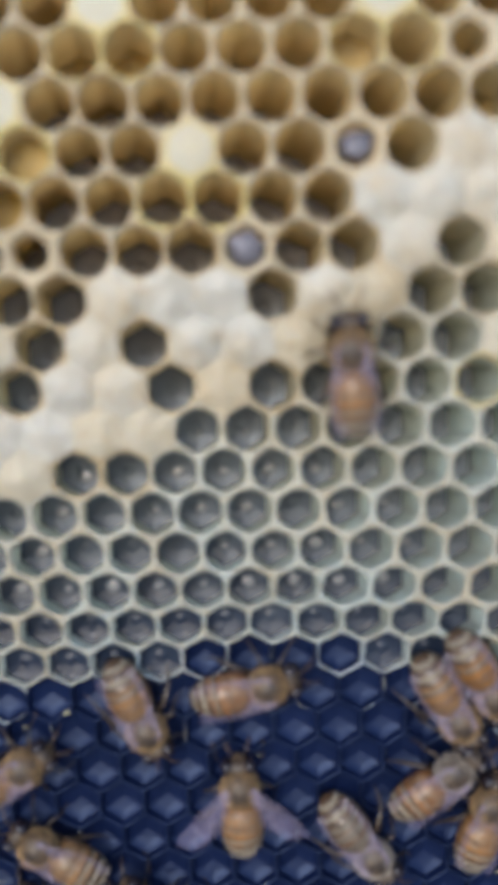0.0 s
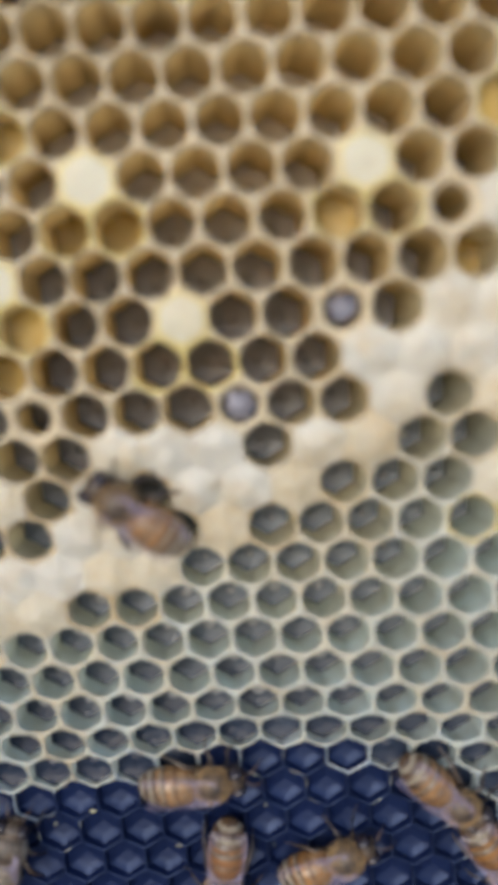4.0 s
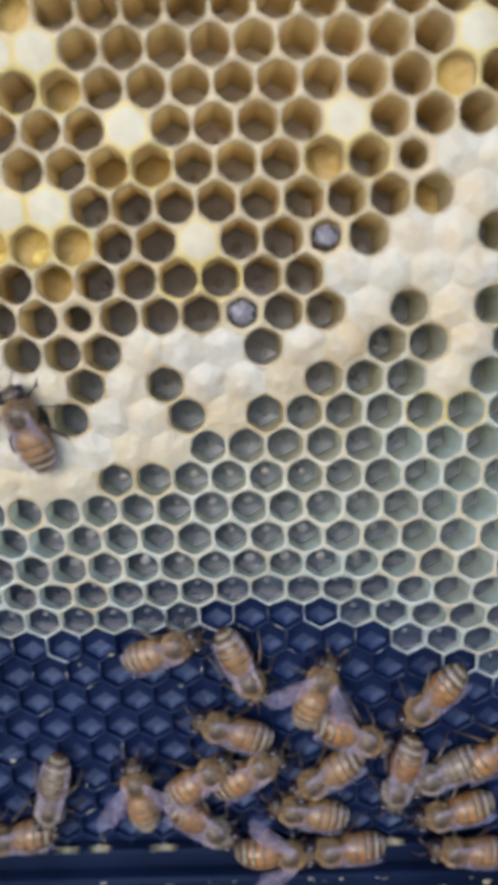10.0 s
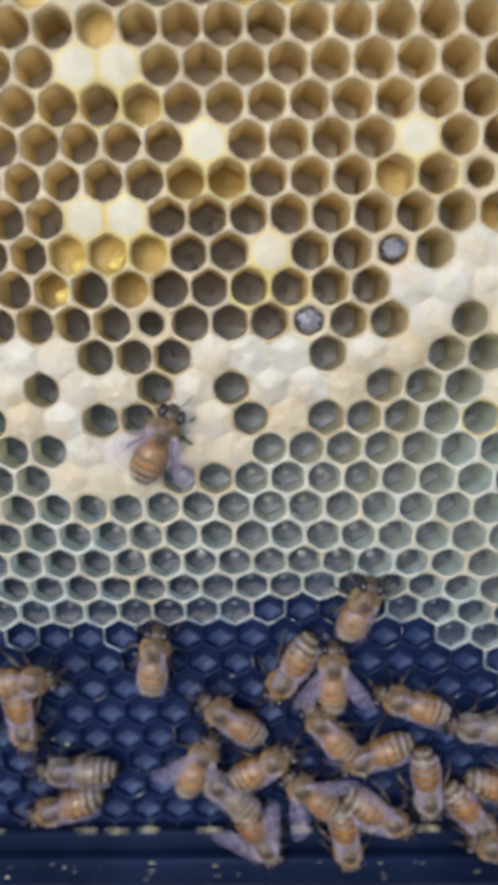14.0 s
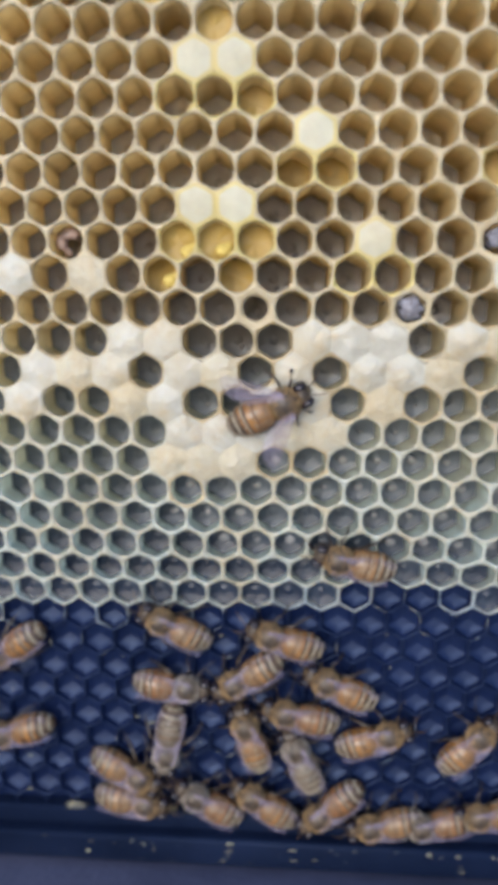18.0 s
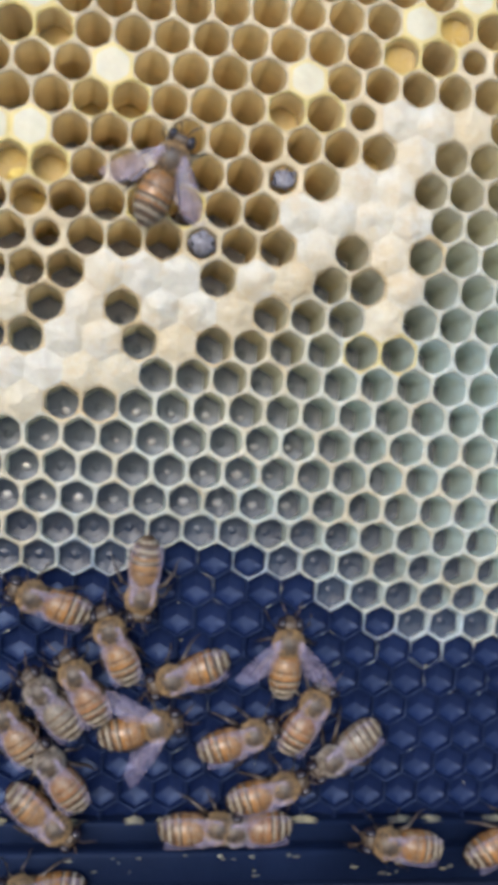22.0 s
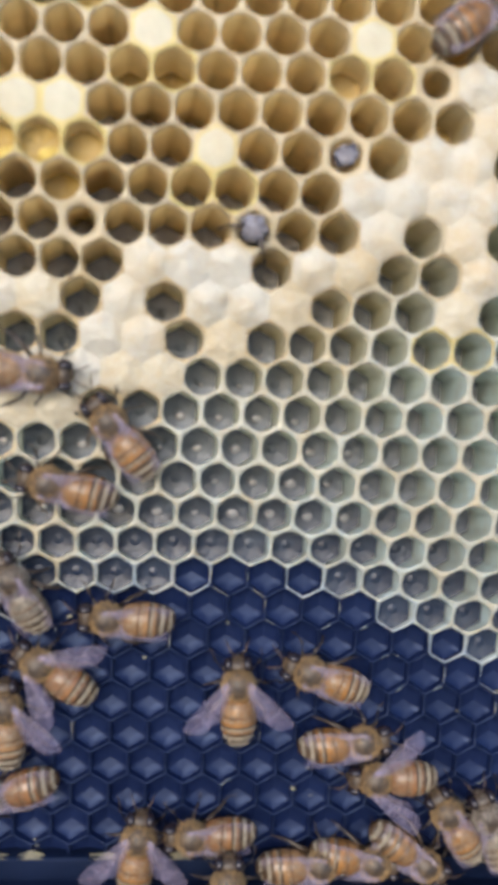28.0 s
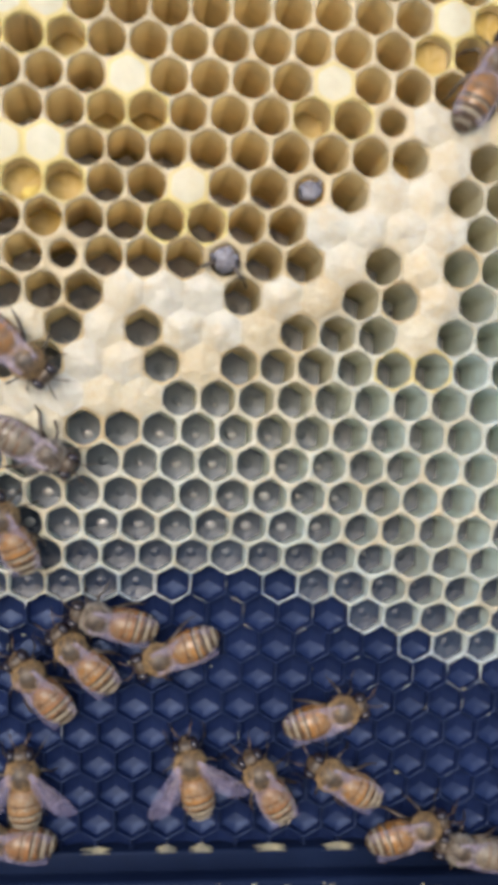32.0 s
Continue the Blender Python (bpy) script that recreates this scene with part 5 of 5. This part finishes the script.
    flutter(bees[2], [(0, 0), (1, 0), (2, 0), (3, 0), (4, 0), (7, 0), (8, 0), (9, 0), (10, 0), (11, 0), (12, 0), (13, 0), (16, 0), (17, 0), (18, 0), (19, 0), (20, 0), (21, 0), (22, 0), (23, 0), (24, 0), (25, 0), (28, 1), (29, 0), (30, 0), (31, 0), (32, 0)])
    flutter(bees[3], [(0, 1), (1, 1), (2, 1), (3, 0), (4, 0), (7, 0), (8, 0), (9, 0), (10, 1), (11, 0), (12, 0), (13, 1), (16, 0), (17, 0), (18, 0), (19, 0), (20, 0), (21, 0), (22, 0), (23, 0), (24, 0), (25, 0), (28, 0), (29, 0), (30, 0), (31, 0), (32, 0)])
    flutter(bees[5], [(0, 0), (1, 0), (2, 0), (3, 0), (4, 0), (7, 0), (8, 0), (9, 0), (10, 0), (11, 0), (12, 0), (13, 0), (16, 1), (17, 0), (18, 0), (19, 0), (20, 0), (21, 0), (22, 0), (23, 0), (24, 0), (25, 0), (28, 0), (29, 0), (30, 0), (31, 0), (32, 0)])
    flutter(bees[6], [(0, 0), (1, 0), (2, 0), (3, 0), (4, 0), (7, 0), (8, 0), (9, 0), (10, 0), (11, 0), (12, 0), (13, 0), (16, 0), (17, 0), (18, 0), (19, 0), (20, 0), (21, 0), (22, 0), (23, 0), (24, 0), (25, 0), (28, 0), (29, 1), (30, 0), (31, 0), (32, 0)])
    flutter(bees[8], [(0, 0), (1, 0), (2, 0), (3, 0), (4, 0), (7, 1), (8, 1), (9, 1), (10, 0), (11, 0), (12, 0), (13, 0), (16, 0), (17, 1), (18, 0), (19, 1), (20, 1), (21, 1), (22, 1), (23, 1), (24, 1), (25, 1), (28, 0), (29, 1), (30, 1), (31, 1), (32, 0)])
    flutter(bees[9], [(0, 0), (1, 0), (2, 0), (3, 0), (4, 0), (7, 0), (8, 0), (9, 0), (10, 1), (11, 1), (12, 0), (13, 0), (16, 0), (17, 0), (18, 0), (19, 0), (20, 0), (21, 0), (22, 0), (23, 0), (24, 0), (25, 0), (28, 1), (29, 0), (30, 0), (31, 0), (32, 0)])
    flutter(bees[11], [(0, 0), (1, 0), (2, 0), (3, 0), (4, 0), (7, 0), (8, 0), (9, 0), (10, 0), (11, 0), (12, 1), (13, 1), (16, 1), (17, 1), (18, 0), (19, 0), (20, 0), (21, 0), (22, 0), (23, 0), (24, 0), (25, 0), (28, 0), (29, 0), (30, 0), (31, 0), (32, 0)])
    flutter(bees[12], [(0, 0), (1, 0), (2, 0), (3, 0), (4, 0), (7, 0), (8, 0), (9, 0), (10, 0), (11, 0), (12, 0), (13, 0), (16, 0), (17, 0), (18, 0), (19, 1), (20, 1), (21, 1), (22, 1), (23, 1), (24, 1), (25, 1), (28, 1), (29, 1), (30, 1), (31, 1), (32, 1)])
    flutter(bees[14], [(0, 0), (1, 0), (2, 0), (3, 0), (4, 0), (7, 0), (8, 0), (9, 0), (10, 0), (11, 0), (12, 0), (13, 0), (16, 0), (17, 1), (18, 0), (19, 0), (20, 0), (21, 0), (22, 0), (23, 0), (24, 0), (25, 0), (28, 0), (29, 0), (30, 0), (31, 0), (32, 0)])
    flutter(bees[15], [(0, 0), (1, 0), (2, 0), (3, 0), (4, 0), (7, 0), (8, 0), (9, 0), (10, 1), (11, 1), (12, 1), (13, 1), (16, 0), (17, 1), (18, 0), (19, 0), (20, 0), (21, 1), (22, 0), (23, 0), (24, 0), (25, 0), (28, 0), (29, 0), (30, 0), (31, 0), (32, 0)])
    flutter(bees[16], [(0, 0), (1, 0), (2, 0), (3, 0), (4, 0), (7, 0), (8, 0), (9, 0), (10, 0), (11, 0), (12, 0), (13, 1), (16, 0), (17, 0), (18, 0), (19, 0), (20, 0), (21, 0), (22, 0), (23, 0), (24, 0), (25, 0), (28, 0), (29, 0), (30, 0), (31, 0), (32, 0)])
    flutter(bees[18], [(0, 0), (1, 0), (2, 0), (3, 0), (4, 0), (7, 0), (8, 0), (9, 0), (10, 0), (11, 0), (12, 0), (13, 0), (16, 0), (17, 0), (18, 0), (19, 0), (20, 0), (21, 0), (22, 0), (23, 0), (24, 1), (25, 0), (28, 0), (29, 0), (30, 1), (31, 0), (32, 0)])
    flutter(bees[20], [(0, 0), (1, 0), (2, 0), (3, 0), (4, 0), (7, 0), (8, 0), (9, 0), (10, 0), (11, 0), (12, 0), (13, 0), (16, 0), (17, 0), (18, 0), (19, 0), (20, 0), (21, 0), (22, 0), (23, 0), (24, 0), (25, 0), (28, 1), (29, 0), (30, 0), (31, 0), (32, 0)])
    flutter(bees[21], [(0, 0), (1, 0), (2, 0), (3, 0), (4, 0), (7, 0), (8, 0), (9, 0), (10, 0), (11, 0), (12, 0), (13, 0), (16, 0), (17, 0), (18, 0), (19, 0), (20, 0), (21, 1), (22, 0), (23, 0), (24, 1), (25, 0), (28, 0), (29, 0), (30, 0), (31, 0), (32, 0)])
    flutter(bees[22], [(0, 1), (1, 1), (2, 1), (3, 1), (4, 1), (7, 1), (8, 1), (9, 1), (10, 1), (11, 1), (12, 1), (13, 0), (16, 0), (17, 0), (18, 0), (19, 0), (20, 0), (21, 0), (22, 0), (23, 0), (24, 0), (25, 0), (28, 0), (29, 0), (30, 0), (31, 0), (32, 0)])
    peep(*youngs[0], 21.5, [(0, 0.2, 0), (4, 0.0, 15), (9, 0.2, -10), (16, 0.1, 10), (21, 0.5, -5), (27, 0.7, 20), (32, 0.6, 5)])
    peep(*youngs[1], 22.0, [(0, 0.2, 0), (5, 0.0, -20), (11, 0.1, 10), (18, 0.5, -10), (20, 0.9, 0), (22, 1.3, 10), (24, 1.6, 0), (26, 1.8, 20), (28, 1.9, -20), (29.5, 1.9, 15), (32, 1.8, 0)])


motions()
